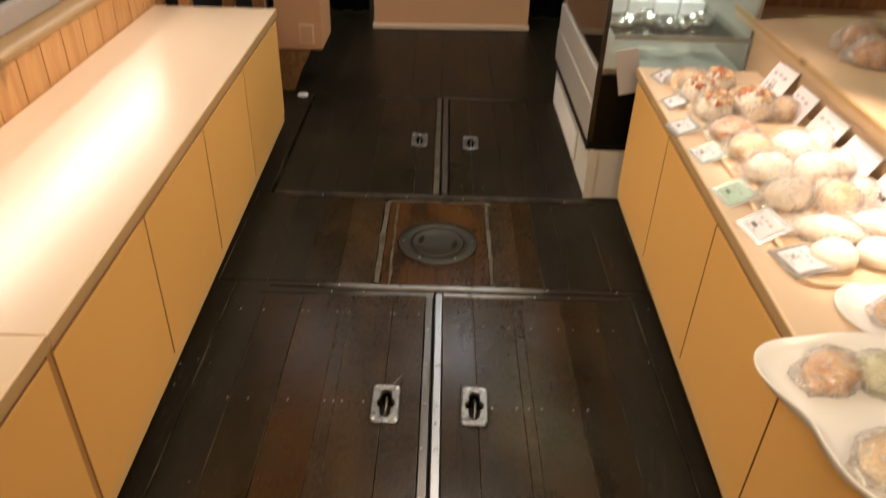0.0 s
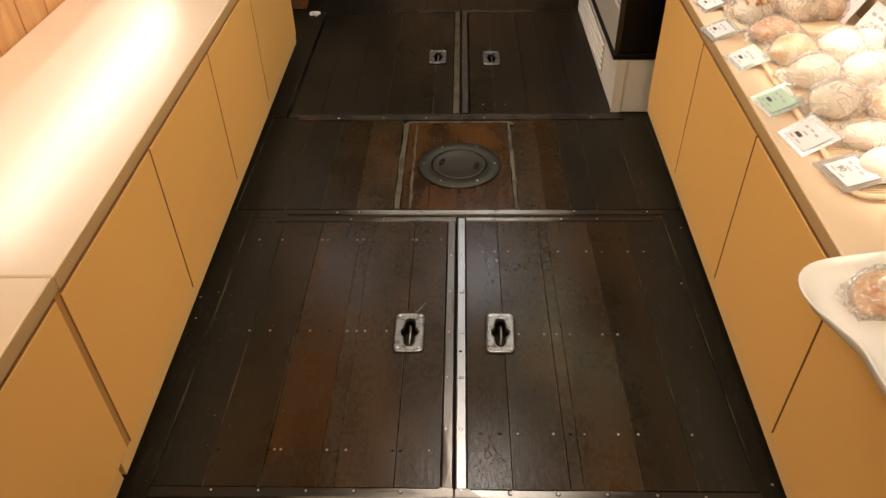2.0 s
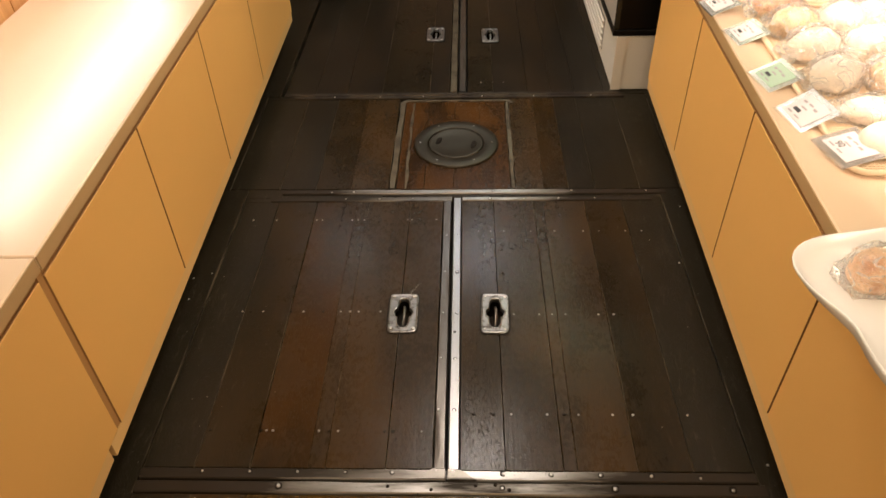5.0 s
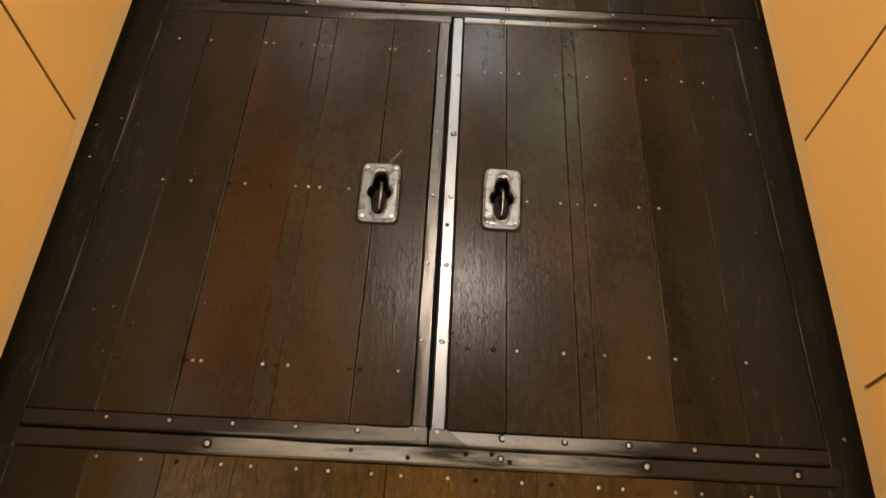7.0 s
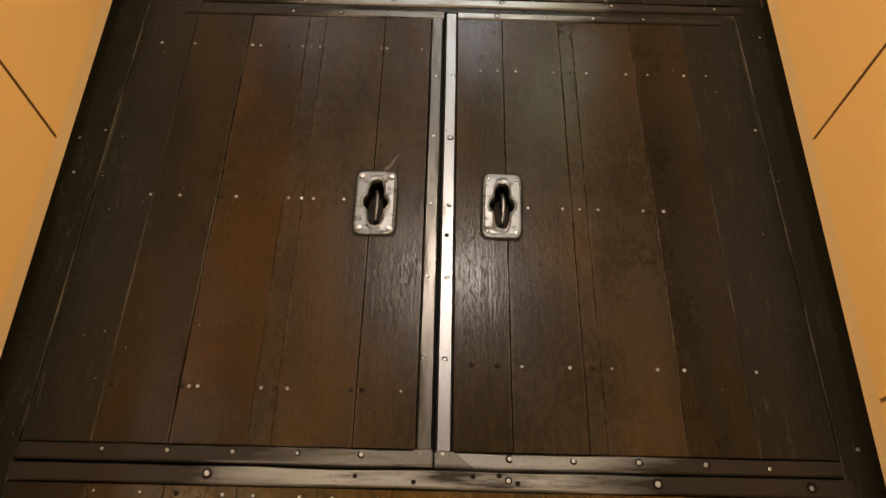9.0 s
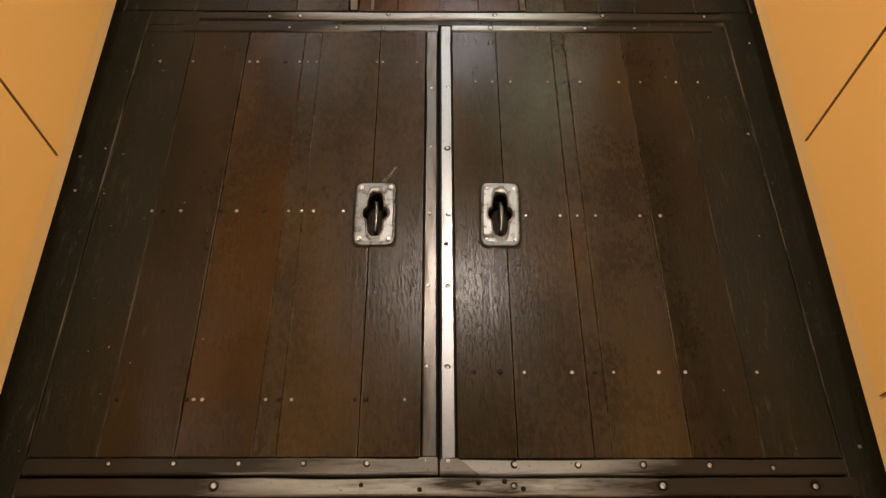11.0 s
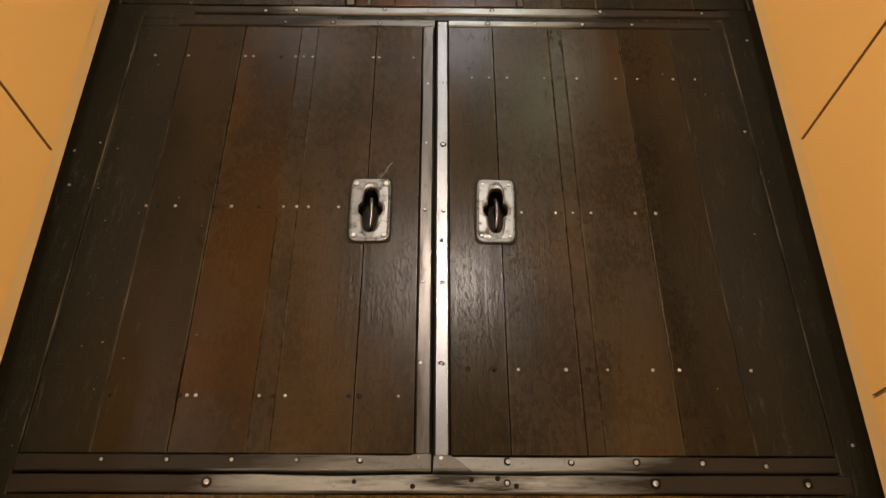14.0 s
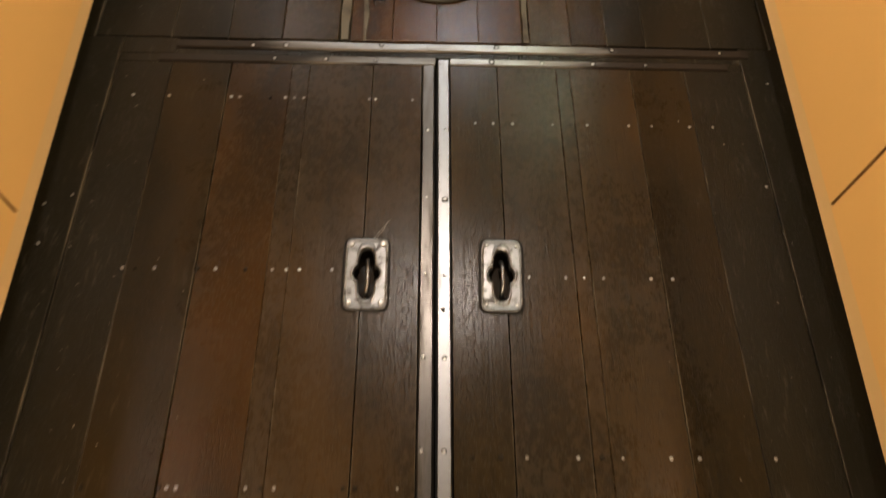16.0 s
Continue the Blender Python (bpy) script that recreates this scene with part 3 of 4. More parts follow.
HEAD = finish(round_head(0.0032), "screw_head", SCREW, True)
BIG_HEAD = finish(round_head(0.0056), "bolt_head", SCREW, True)
RING_HEAD = finish(round_head(0.0036), "strip_screw", SCREW, True)
RING_HEAD.materials.append(GRIME)
ring = bmesh.new()
ring.from_mesh(RING_HEAD)
turned([(0.0066, 0.0), (0.0058, 0.00045), (0.0034, 0.00045)], 12, ring)
ring.faces.ensure_lookup_table()
for f in ring.faces[-24:]:
    f.material_index = 1
ring.to_mesh(RING_HEAD)
ring.free()
DARK_HEAD = finish(round_head(0.0042), "rusty_head", BLACK_STEEL, True)


def screws(parent, places, z, mesh=None):
    for x, y in places:
        k = random.uniform(0.72, 1.08)
        head = mesh or (RING_HEAD if z > 0.0022 else DARK_HEAD if random.random() < 0.04 else HEAD)
        part("screw", head, None, parent, m=pose(x, y, z, random.uniform(-6, 6), random.uniform(-6, 6), random.uniform(0, 180)) @ Matrix.Scale(k, 4))


SHRUNK = (-0.1275, 0.123, 0.243, -0.413)  # joints that have opened into dark cracks


def plank(parent, x0, x1, y0, y1, wood, notch=None, z=0.0, name="plank"):
    orig = x0, x1
    x0, x1 = x0 + random.choice((0.0002, 0.0003, 0.0008)), x1 - random.choice((0.0002, 0.0003, 0.0007))
    z += random.uniform(-0.0007, 0.0005)
    x0, x1 = x0 + 0.0009 * (round(orig[0], 4) in SHRUNK), x1 - 0.0009 * (round(orig[1], 4) in SHRUNK)
    if notch:
        nx, n0, n1 = notch
        if nx < (x0 + x1) / 2:
            line = [(x0, y0), (x1, y0), (x1, y1), (x0, y1), (x0, n1), (nx, n1), (nx, n0), (x0, n0)]
        else:
            line = [(x0, y0), (x1, y0), (x1, n0), (nx, n0), (nx, n1), (x1, n1), (x1, y1), (x0, y1)]
        return part(name, prism(line, -0.045, z), WOOD[wood], parent)
    return part(name, slab(x0, x1, y0, y1, -0.045, z, 0.0009), WOOD[wood], parent)


def strip(parent, x0, x1, y0, y1, z0, z1, material=STEEL, label="", name="metal_strip", wave=0.0012):
    """A thin strip with rounded shoulders and slightly uneven edges, its long side along x or y."""
    bm = bmesh.new()
    along = (x1 - x0) >= (y1 - y0)
    n = 24
    rows = []
    h = z1 - z0
    for i in range(n + 1):
        t = i / n
        w0, w1 = (wave * noise.noise(Vector((9 * t, 31 * y0 + s, 17 * x0))) for s in (0, 5))
        row = []
        for k, up in ((0.0, 0.0), (0.0, 0.50), (0.06, 0.90), (0.14, 1.0), (0.86, 1.0), (0.94, 0.90), (1.0, 0.50), (1.0, 0.0)):
            if along:
                x, y = x0 + t * (x1 - x0), y0 + w0 + k * (y1 + w1 - y0 - w0)
            else:
                x, y = x0 + w0 + k * (x1 + w1 - x0 - w0), y0 + t * (y1 - y0)
            row.append(bm.verts.new((x, y, z0 + up * h)))
        rows.append(row)
    for a, b in zip(rows, rows[1:]):
        for i in range(7):
            bm.faces.new((a[i], a[i + 1], b[i + 1], b[i]))
    bm.faces.new(rows[0])
    bm.faces.new(rows[-1][::-1])
    ob = part(name, bm, material, parent, label)
    ob.data.materials.append(ARRIS if material in (RUBBED, DULL) else material)
    for f in ob.data.polygons:
        if 0.15 < f.normal.z < 0.985:
            f.material_index = 1
    return ob


def hatch_pull(parent, cx, cy, w, h, turn, dull=False):
    """Cast flush pull: plate with a cross-shaped slot, cup, and a folded bail."""
    pull = part("pull_plate", pull_plate(w, h), CAST, parent, "worn cast metal flush pull plate", pose(cx, cy, 0.0, 0, 0, turn))
    seat = [(math.copysign(abs(math.cos(a)) ** 0.25, math.cos(a)) * (w / 2 + 0.004), math.copysign(abs(math.sin(a)) ** 0.25, math.sin(a)) * (h / 2 + 0.004)) for a in (2 * math.pi * k / 40 for k in range(40))]
    hole = [(0.026 * x / (w / 2 + 0.004), 0.053 * y / (h / 2 + 0.004)) for x, y in seat]
    bm = bmesh.new()
    a, b = [[bm.verts.new((x, y, 0.0011)) for x, y in ring] for ring in (seat, hole)]
    low = [bm.verts.new((x, y, -0.001)) for x, y in seat]
    for i in range(40):
        j = (i + 1) % 40
        bm.faces.new((a[i], a[j], b[j], b[i]))
        bm.faces.new((low[i], low[j], a[j], a[i]))
    part("grime_seat", bm, GRIME, pull, "black grime round the plate")
    cup = bmesh.new()
    slab(-0.0275, 0.0275, -0.052, 0.052, -0.040, -0.036, 0.001, cup)
    for a, b, c, d in ((-0.028, -0.0258, -0.052, 0.052), (0.0258, 0.028, -0.052, 0.052), (-0.028, 0.028, -0.0535, -0.0515), (-0.028, 0.028, 0.0515, 0.0535)):
        slab(a, b, c, d, -0.040, 0.0005, 0.0005, cup)
    part("cup", cup, BLACK_STEEL, pull, "blackened recessed cup")
    part("bail", tube([(0, -0.034, -0.016), (0.001, -0.031, -0.006), (0.0025, -0.018, 0.0005), (0.0025, 0.014, 0.0005), (0.001, 0.028, -0.006), (0, 0.034, -0.016)], 0.0034, 10), BAIL, pull, "folded metal bail", smooth=True)
    for sx in (-1, 1):
        for sy in (-1, 1):
            part("screw", BIG_HEAD if not dull else HEAD, None, pull, m=pose(sx * (w / 2 - 0.010), sy * (h / 2 - 0.012), 0.0042))
    return pull


def pull_plate(w, h):
    bm = bmesh.new()
    n = 72
    def outer(a, k=1.0):
        c, s = math.cos(a), math.sin(a)
        r = 1 / ((abs(c) / (k * w / 2)) ** 9 + (abs(s) / (k * h / 2)) ** 9) ** (1 / 9)
        r *= 1 + 0.012 * noise.noise(Vector((c * 3, s * 3, w * 50)))
        return r * c, r * s
    def inner(a, k=1.0):
        c, s = math.cos(a), math.sin(a)
        slot = 1 / ((abs(c) / (0.0145 * k)) ** 3.2 + (abs(s) / (0.0490 * k)) ** 3.2) ** (1 / 3.2)
        lobe = 1 / ((abs(c) / (0.0225 * k)) ** 2.4 + (abs(s) / (0.0175 * k)) ** 2.4) ** (1 / 2.4)
        r = max(slot, lobe)
        return r * c, r * s
    rings = []
    for fn, k, z in ((outer, 1.0, 0.0003), (outer, 1.0, 0.0032), (outer, 0.985, 0.0043), (outer, 0.95, 0.0047), (outer, 0.87, 0.0034), (inner, 1.24, 0.0036), (inner, 1.12, 0.0050), (inner, 1.05, 0.0046), (inner, 1.0, 0.0028), (inner, 0.98, -0.006)):
        rings.append([bm.verts.new((*fn(2 * math.pi * i / n, k), z)) for i in range(n)])
    for a, b in zip(rings, rings[1:]):
        for i in range(n):
            bm.faces.new((a[i], a[(i + 1) % n], b[(i + 1) % n], b[i]))
    return bm


def rows_of(xs, y, slope=0.0):
    return [(x, y + slope * x) for x in xs]


# front hatch: two leaves
left_leaf = thing("floor_hatch", "closed dark wooden floor hatch leaf edged with steel strips", "floor hatch", group="hatch leaves")
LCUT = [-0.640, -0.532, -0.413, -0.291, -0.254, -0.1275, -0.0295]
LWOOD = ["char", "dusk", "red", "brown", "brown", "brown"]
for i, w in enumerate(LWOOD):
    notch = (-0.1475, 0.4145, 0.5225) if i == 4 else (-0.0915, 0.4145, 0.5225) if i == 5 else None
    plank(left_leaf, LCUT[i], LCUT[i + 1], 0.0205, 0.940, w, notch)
strip(left_leaf, -0.029, -0.0022, 0.0205, 0.940, -0.03, 0.0032, SIDE, "rubbed steel edge strip")
strip(left_leaf, -0.640, -0.0022, -0.008, 0.020, -0.03, 0.0030, DULL, "grimy steel edge strip")
strip(left_leaf, -0.560, -0.0022, 0.941, 0.963, -0.03, 0.0028, DULL, "grimy steel edge strip")
part("corner_gusset", prism([(-0.062, -0.0045), (-0.0030, -0.0045), (-0.0030, 0.0195), (-0.030, 0.0195)], 0.0, 0.0042, 0.0008), DULL, left_leaf, "grimy steel corner plate")
hatch_pull(left_leaf, -0.1195, 0.4685, 0.075, 0.136, 0.3)
screws(left_leaf, rows_of([-0.593, -0.523, -0.403, -0.386, -0.297, -0.279, -0.261, -0.132, -0.120, -0.047], 0.852), 0.0)
screws(left_leaf, rows_of([-0.536, -0.482, -0.378, -0.281, -0.257, -0.235, -0.179], 0.4745), 0.0)
screws(left_leaf, rows_of([-0.397, -0.383, -0.281, -0.239, -0.119, -0.056], 0.112), 0.0)
screws(left_leaf, rows_of([-0.522, -0.409, -0.259, -0.137], 0.112) + rows_of([-0.515, -0.409, -0.327], 0.4745) + rows_of([-0.327], 0.852), 0.0, DARK_HEAD)
screws(left_leaf, [(-0.016, 0.777), (-0.017, 0.624), (-0.018, 0.469), (-0.020, 0.319), (-0.021, 0.168), (-0.023, 0.014)], 0.0026)
screws(left_leaf, rows_of([-0.510, -0.410, -0.310, -0.210, -0.112], 0.0095), 0.0028)
screws(left_leaf, rows_of([-0.328, -0.225, -0.123], 0.951), 0.003)

right_leaf = thing("floor_hatch", "closed dark wooden floor hatch leaf with a bright steel edge", "floor hatch", group="hatch leaves")
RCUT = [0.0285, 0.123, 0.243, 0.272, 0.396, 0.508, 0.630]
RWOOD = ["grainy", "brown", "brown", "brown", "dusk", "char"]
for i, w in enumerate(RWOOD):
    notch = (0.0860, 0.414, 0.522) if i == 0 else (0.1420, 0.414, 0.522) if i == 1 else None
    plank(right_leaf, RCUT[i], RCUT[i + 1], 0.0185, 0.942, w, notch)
strip(right_leaf, 0.0012, 0.0275, 0.018, 0.955, -0.03, 0.0036, STEEL, "bright polished steel edge strip", wave=0.0005)
strip(right_leaf, 0.0012, 0.630, -0.009, 0.0175, -0.03, 0.0030, RUBBED, "worn steel edge strip")
strip(right_leaf, 0.0285, 0.600, 0.943, 0.961, -0.03, 0.0030, RUBBED, "worn steel edge strip")
part("corner_gusset", prism([(0.0020, -0.0075), (0.062, -0.0075), (0.030, 0.017), (0.0020, 0.017)], 0.0, 0.0046, 0.0008), DULL, right_leaf, "grimy steel corner plate")
hatch_pull(right_leaf, 0.114, 0.468, 0.071, 0.137, -1.6, True)
screws(right_leaf, rows_of([0.076, 0.111, 0.149, 0.227, 0.295, 0.377, 0.422, 0.497, 0.543], 0.7975), 0.0)
screws(right_leaf, rows_of([0.162, 0.226, 0.258, 0.292, 0.375, 0.413, 0.495], 0.4655), 0.0)
screws(right_leaf, rows_of([0.141, 0.220, 0.289, 0.364, 0.408, 0.527], 0.1585), 0.0)
screws(right_leaf, rows_of([0.057, 0.101, 0.257], 0.159) + rows_of([0.263], 0.7975), 0.0, DARK_HEAD)
screws(right_leaf, [(0.019, 0.778), (0.016, 0.620), (0.017, 0.466), (0.015, 0.315), (0.0135, 0.166), (0.0135, 0.013)], 0.0034)
screws(right_leaf, [(0.0125, 0.402)], 0.0032, DARK_HEAD)
screws(right_leaf, [(0.117, 0.008), (0.215, 0.007), (0.316, 0.007), (0.419, 0.006), (0.517, 0.002)], 0.0028)
screws(right_leaf, rows_of([0.113, 0.216, 0.321, 0.430], 0.952), 0.0028)

# threshold and cross strips
threshold = thing("threshold_strip", "long worn steel threshold strip screwed across the floor", "metal strip")
strip(threshold, -0.641, 0.641, -0.0405, -0.0105, -0.03, 0.0042, RUBBED, "rubbed worn steel strip with grimy ends toned darker", wave=0.0022)
screws(threshold, [(-0.343, -0.024), (0.341, -0.025), (0.575, -0.026)], 0.0040, BIG_HEAD)
for x in (-0.343, 0.341, 0.575):
    part("washer", turned([(0.0088, 0.0), (0.0084, 0.0008), (0.0, 0.0008)], 20), BLACK_STEEL, threshold, m=pose(x, -0.0245, 0.0036))
screws(threshold, [(0.114, -0.025)], 0.0040)
screws(threshold, [(-0.119, -0.023), (-0.03, -0.030), (0.06, -0.020), (0.100, -0.018), (0.128, -0.029)], 0.0038, DARK_HEAD)
cross = thing("cross_strip", "narrow polished steel strip across the floor between hatches", "metal strip")
strip(cross, -0.53, 0.65, 0.977, 1.000, -0.03, 0.0040, RUBBED, "polished steel strip with grimy ends toned darker", wave=0.0022)
screws(cross, [(-0.375, 0.984), (-0.308, 0.986), (-0.113, 0.992), (0.124, 0.991), (0.364, 0.990), (0.590, 0.988)], 0.0040)
cross2 = thing("cross_strip", "grimy steel strip across the floor before the far hatch", "metal strip")
strip(cross2, -0.60, 0.62, 1.573, 1.592, -0.03, 0.0040, CRUSTED, "grimy steel strip")
screws(cross2, rows_of([-0.45, -0.28, -0.12, 0.10, 0.29, 0.50], 1.583), 0.004)

# panel between the hatches with the round inspection plate
mid = thing("floor_panel", "worn floor panel of dark planks round an inspection plate", "floor panel")
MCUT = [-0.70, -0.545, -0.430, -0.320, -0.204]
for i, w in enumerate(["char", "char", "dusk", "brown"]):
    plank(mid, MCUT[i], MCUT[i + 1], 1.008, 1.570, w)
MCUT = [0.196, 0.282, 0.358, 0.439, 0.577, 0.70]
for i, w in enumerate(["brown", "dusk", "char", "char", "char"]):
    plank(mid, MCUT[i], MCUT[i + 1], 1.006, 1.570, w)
for x0, x1, y1 in ((-0.203, -0.180, 1.545), (-0.154, -0.144, 1.535), (0.180, 0.197, 1.545)):
    strip(mid, x0, x1, 1.008, y1, -0.03, 0.0022, DUSTY, "dusty worn frame strip", wave=0.006)
strip(mid, -0.168, 0.182, 1.549, 1.563, -0.03, 0.0022, DUSTY, "dusty worn frame strip", wave=0.004)
for cx, a0 in ((-0.168, 90), (0.182, 0)):
    arc = [(cx + r * math.cos(radians(a0 + 15 * k)), 1.5345 + r * math.sin(radians(a0 + 15 * k))) for r, ks in ((0.0285, range(7)), (0.0145, range(6, -1, -1))) for k in ks]
    part("frame_corner", prism(arc, -0.03, 0.0020), DUSTY, mid, "rounded frame corner")
for i, x in enumerate((-0.1795, -0.092, 0.0, 0.088)):
    plank(mid, x, (-0.092, 0.0, 0.088, 0.1795)[i], 1.008, 1.5485, "worn")
plate = thing("inspection_plate", "round pewter-coloured inspection plate with finger slots in the floor", "hatch plate", pose(0.006, 1.261, 0.001))
part("rim", turned([(0.143, 0.0), (0.142, 0.004), (0.137, 0.0062), (0.096, 0.0066), (0.094, 0.0052), (0.094, 0.001)], 64), PEWTER, plate, smooth=True)
part("lid", turned([(0.0925, 0.001), (0.0925, 0.0050), (0.090, 0.0064), (0.082, 0.0066), (0.079, 0.0056), (0.030, 0.0052), (0, 0.0052)], 64), PEWTER, plate, "recessed round lid", smooth=True)
for s in (-1, 1):
    part("finger_slot", prism([(s * 0.060 + 0.009 * math.cos(a), 0.024 * math.sin(a)) for a in (2 * math.pi * k / 16 for k in range(16))], 0.0052, 0.0078, 0.002), BLACK_STEEL, plate, "dark finger slot", pose(0, 0, 0, 0, 0, -12))
for k in range(6):
    a = radians(k * 60)
    part("screw", HEAD, None, plate, m=pose(0.121 * math.cos(a), 0.121 * math.sin(a), 0.0075))

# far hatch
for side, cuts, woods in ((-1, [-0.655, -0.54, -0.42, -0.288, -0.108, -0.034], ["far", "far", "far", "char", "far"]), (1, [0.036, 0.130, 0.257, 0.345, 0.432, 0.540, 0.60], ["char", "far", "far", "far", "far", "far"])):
    leaf = thing("floor_hatch", "closed far floor hatch leaf of dark planks", "floor hatch", pose(0.012, -0.004, 0), "hatch leaves")
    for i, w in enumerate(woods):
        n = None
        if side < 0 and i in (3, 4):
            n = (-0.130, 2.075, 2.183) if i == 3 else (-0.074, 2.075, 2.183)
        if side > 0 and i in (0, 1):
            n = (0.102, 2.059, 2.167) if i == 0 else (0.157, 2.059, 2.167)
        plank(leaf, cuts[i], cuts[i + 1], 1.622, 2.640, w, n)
    if side < 0:
        strip(leaf, -0.033, -0.004, 1.620, 2.640, -0.03, 0.005, DUSTY, "dull steel edge strip")
        strip(leaf, -0.655, -0.004, 1.597, 1.620, -0.03, 0.004, CRUSTED, "grimy steel edge strip")
        hatch_pull(leaf, -0.102, 2.129, 0.076, 0.134, 0)
    else:
        strip(leaf, 0.000, 0.030, 1.620, 2.640, -0.03, 0.006, SIDE, "steel edge strip")
        strip(leaf, 0.000, 0.600, 1.597, 1.620, -0.03, 0.004, CRUSTED, "grimy steel edge strip")
        hatch_pull(leaf, 0.1295, 2.113, 0.072, 0.134, 0, True)
        screws(leaf, rows_of([0.085, 0.13, 0.17], 1.70), 0.0)
    strip(leaf, -0.34 if side < 0 else 0.0, -0.004 if side < 0 else 0.36, 2.642, 2.668, -0.03, 0.004, CRUSTED, "grimy steel edge strip")

# boards round the hatches and beyond
NEAR_CUT = [-0.75, -0.640, -0.520, -0.405, -0.296, -0.176, -0.062, 0.056, 0.170, 0.281, 0.410, 0.540, 0.73]
# near boards step darker towards both sides, with side shade put into the woods
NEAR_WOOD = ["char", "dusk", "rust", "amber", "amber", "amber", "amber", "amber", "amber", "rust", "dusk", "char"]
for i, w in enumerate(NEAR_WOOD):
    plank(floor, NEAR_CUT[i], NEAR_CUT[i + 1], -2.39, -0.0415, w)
screws(floor, rows_of([-0.509, -0.440, -0.385, -0.316, -0.270, -0.200, -0.151, -0.084, -0.039, 0.033, 0.076, 0.147, 0.192, 0.265, 0.302, 0.382, 0.422, 0.498], -0.057, -0.010), 0.0)
# border boards: dirt plus contact shade by the cabinets, both in the colour
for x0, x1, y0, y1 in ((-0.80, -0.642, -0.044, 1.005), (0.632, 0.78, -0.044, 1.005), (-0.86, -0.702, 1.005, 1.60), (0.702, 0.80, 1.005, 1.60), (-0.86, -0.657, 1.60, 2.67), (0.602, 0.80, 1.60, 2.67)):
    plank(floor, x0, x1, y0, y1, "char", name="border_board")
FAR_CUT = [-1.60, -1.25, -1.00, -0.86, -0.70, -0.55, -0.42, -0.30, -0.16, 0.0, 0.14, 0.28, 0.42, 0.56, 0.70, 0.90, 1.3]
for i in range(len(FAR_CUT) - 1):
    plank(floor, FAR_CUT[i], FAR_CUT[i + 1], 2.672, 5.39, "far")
screws(floor, [(0.677, 0.912), (0.663, 0.036), (-0.70, 0.60), (-0.69, 0.52), (-0.655, 0.62), (0.62, 0.66), (-0.02, 2.97)], -0.0006)
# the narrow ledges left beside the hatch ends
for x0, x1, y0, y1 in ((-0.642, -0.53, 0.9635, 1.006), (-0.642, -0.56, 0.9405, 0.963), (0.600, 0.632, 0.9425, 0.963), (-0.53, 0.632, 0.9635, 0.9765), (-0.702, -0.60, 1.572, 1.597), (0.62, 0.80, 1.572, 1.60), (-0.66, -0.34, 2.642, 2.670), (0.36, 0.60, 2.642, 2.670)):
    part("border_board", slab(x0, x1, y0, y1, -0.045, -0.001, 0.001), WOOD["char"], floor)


# ---- long bench counter on one side ----
def cabinet(m, y0, y1, sign, depth, height, label, group, gap=0.0032, rail=(0.0, 0.0)):
    """Low base unit with a plain door over a base rail and a dark recessed toe kick; its front is at local x = 0."""
    c = thing("cabinet", label, "cabinet", m @ pose(0, (y0 + y1) / 2, 0), group)
    h = (y1 - y0) / 2
    a, b = sorted((sign * 0.0062, sign * depth))
    part("body", slab(a, b, -h + 0.0002, h - 0.0002, 0.117, height - 0.002, 0.001), BODY, c)
    a, b = sorted((sign * 0.001, sign * 0.0060))
    door = part("door", slab(a, b, -h + gap, h - gap, 0.1165, height - 0.0165, 0.0012), DOOR, c, "plain honey laminate door")
    door.data.materials.append(BODY)
    for f in door.data.polygons:
        f.material_index = 1 if abs(f.normal.x) < 0.3 else 0
    a, b = sorted((sign * 0.005, sign * 0.030))
    part("base_rail", slab(a, b, -h + rail[0], h + rail[1], 0.076, 0.1155, 0.0015), PLINTH, c, "pale honey base rail")
    a, b = sorted((sign * 0.075, sign * depth))
    part("toe_kick", slab(a, b, -h, h, 0.001, 0.0785, 0.001), BODY, c, "dark recessed toe kick")
    return c


def countertop(m, y0, y1, sign, depth, z0, z1, label, over=0.003):
    t = thing("countertop", label, "countertop", m)
    a, b = sorted((-sign * (over - 0.0025), sign * depth))
    part("top", slab(a, b, y0, y1, z0, z1, 0.0025), TOP, t)
    a, b = sorted((-sign * over, -sign * (over - 0.0024)))
    part("edge_band", slab(a, b, y0, y1, z0 - 0.0015, z1 - 0.002, 0.0006), EDGE, t, "grey-beige edge band")
    return t


LH = 0.541
bench = "low honey laminate base cabinet under a cream counter"
for i, (y0, y1) in enumerate(((0.044, 0.510), (0.510, 1.003), (1.003, 1.510), (1.510, 2.115))):
    cabinet(LEFT, y0, y1, -1, 0.49, LH, bench, "bench cabinets", rail=(-0.048, 0) if i == 0 else (0, 0))
for i, (y0, y1) in enumerate(((-0.43, 0.034), (-0.90, -0.43), (-1.38, -0.90))):
    cabinet(LEFT @ pose(-0.003, 0, 0), y0, y1, -1, 0.49, LH, "low honey laminate base cabinet beside a wide joint", "bench cabinets", rail=(0, -0.048) if i == 0 else (0, 0))
countertop(LEFT, 0.0445, 2.125, -1, 0.497, LH, 0.570, "long cream laminate counter top with a worn edge")
countertop(LEFT @ pose(-0.002, 0, 0), -1.38, 0.0415, -1, 0.494, LH, 0.570, "shorter cream laminate counter top butted to the next")

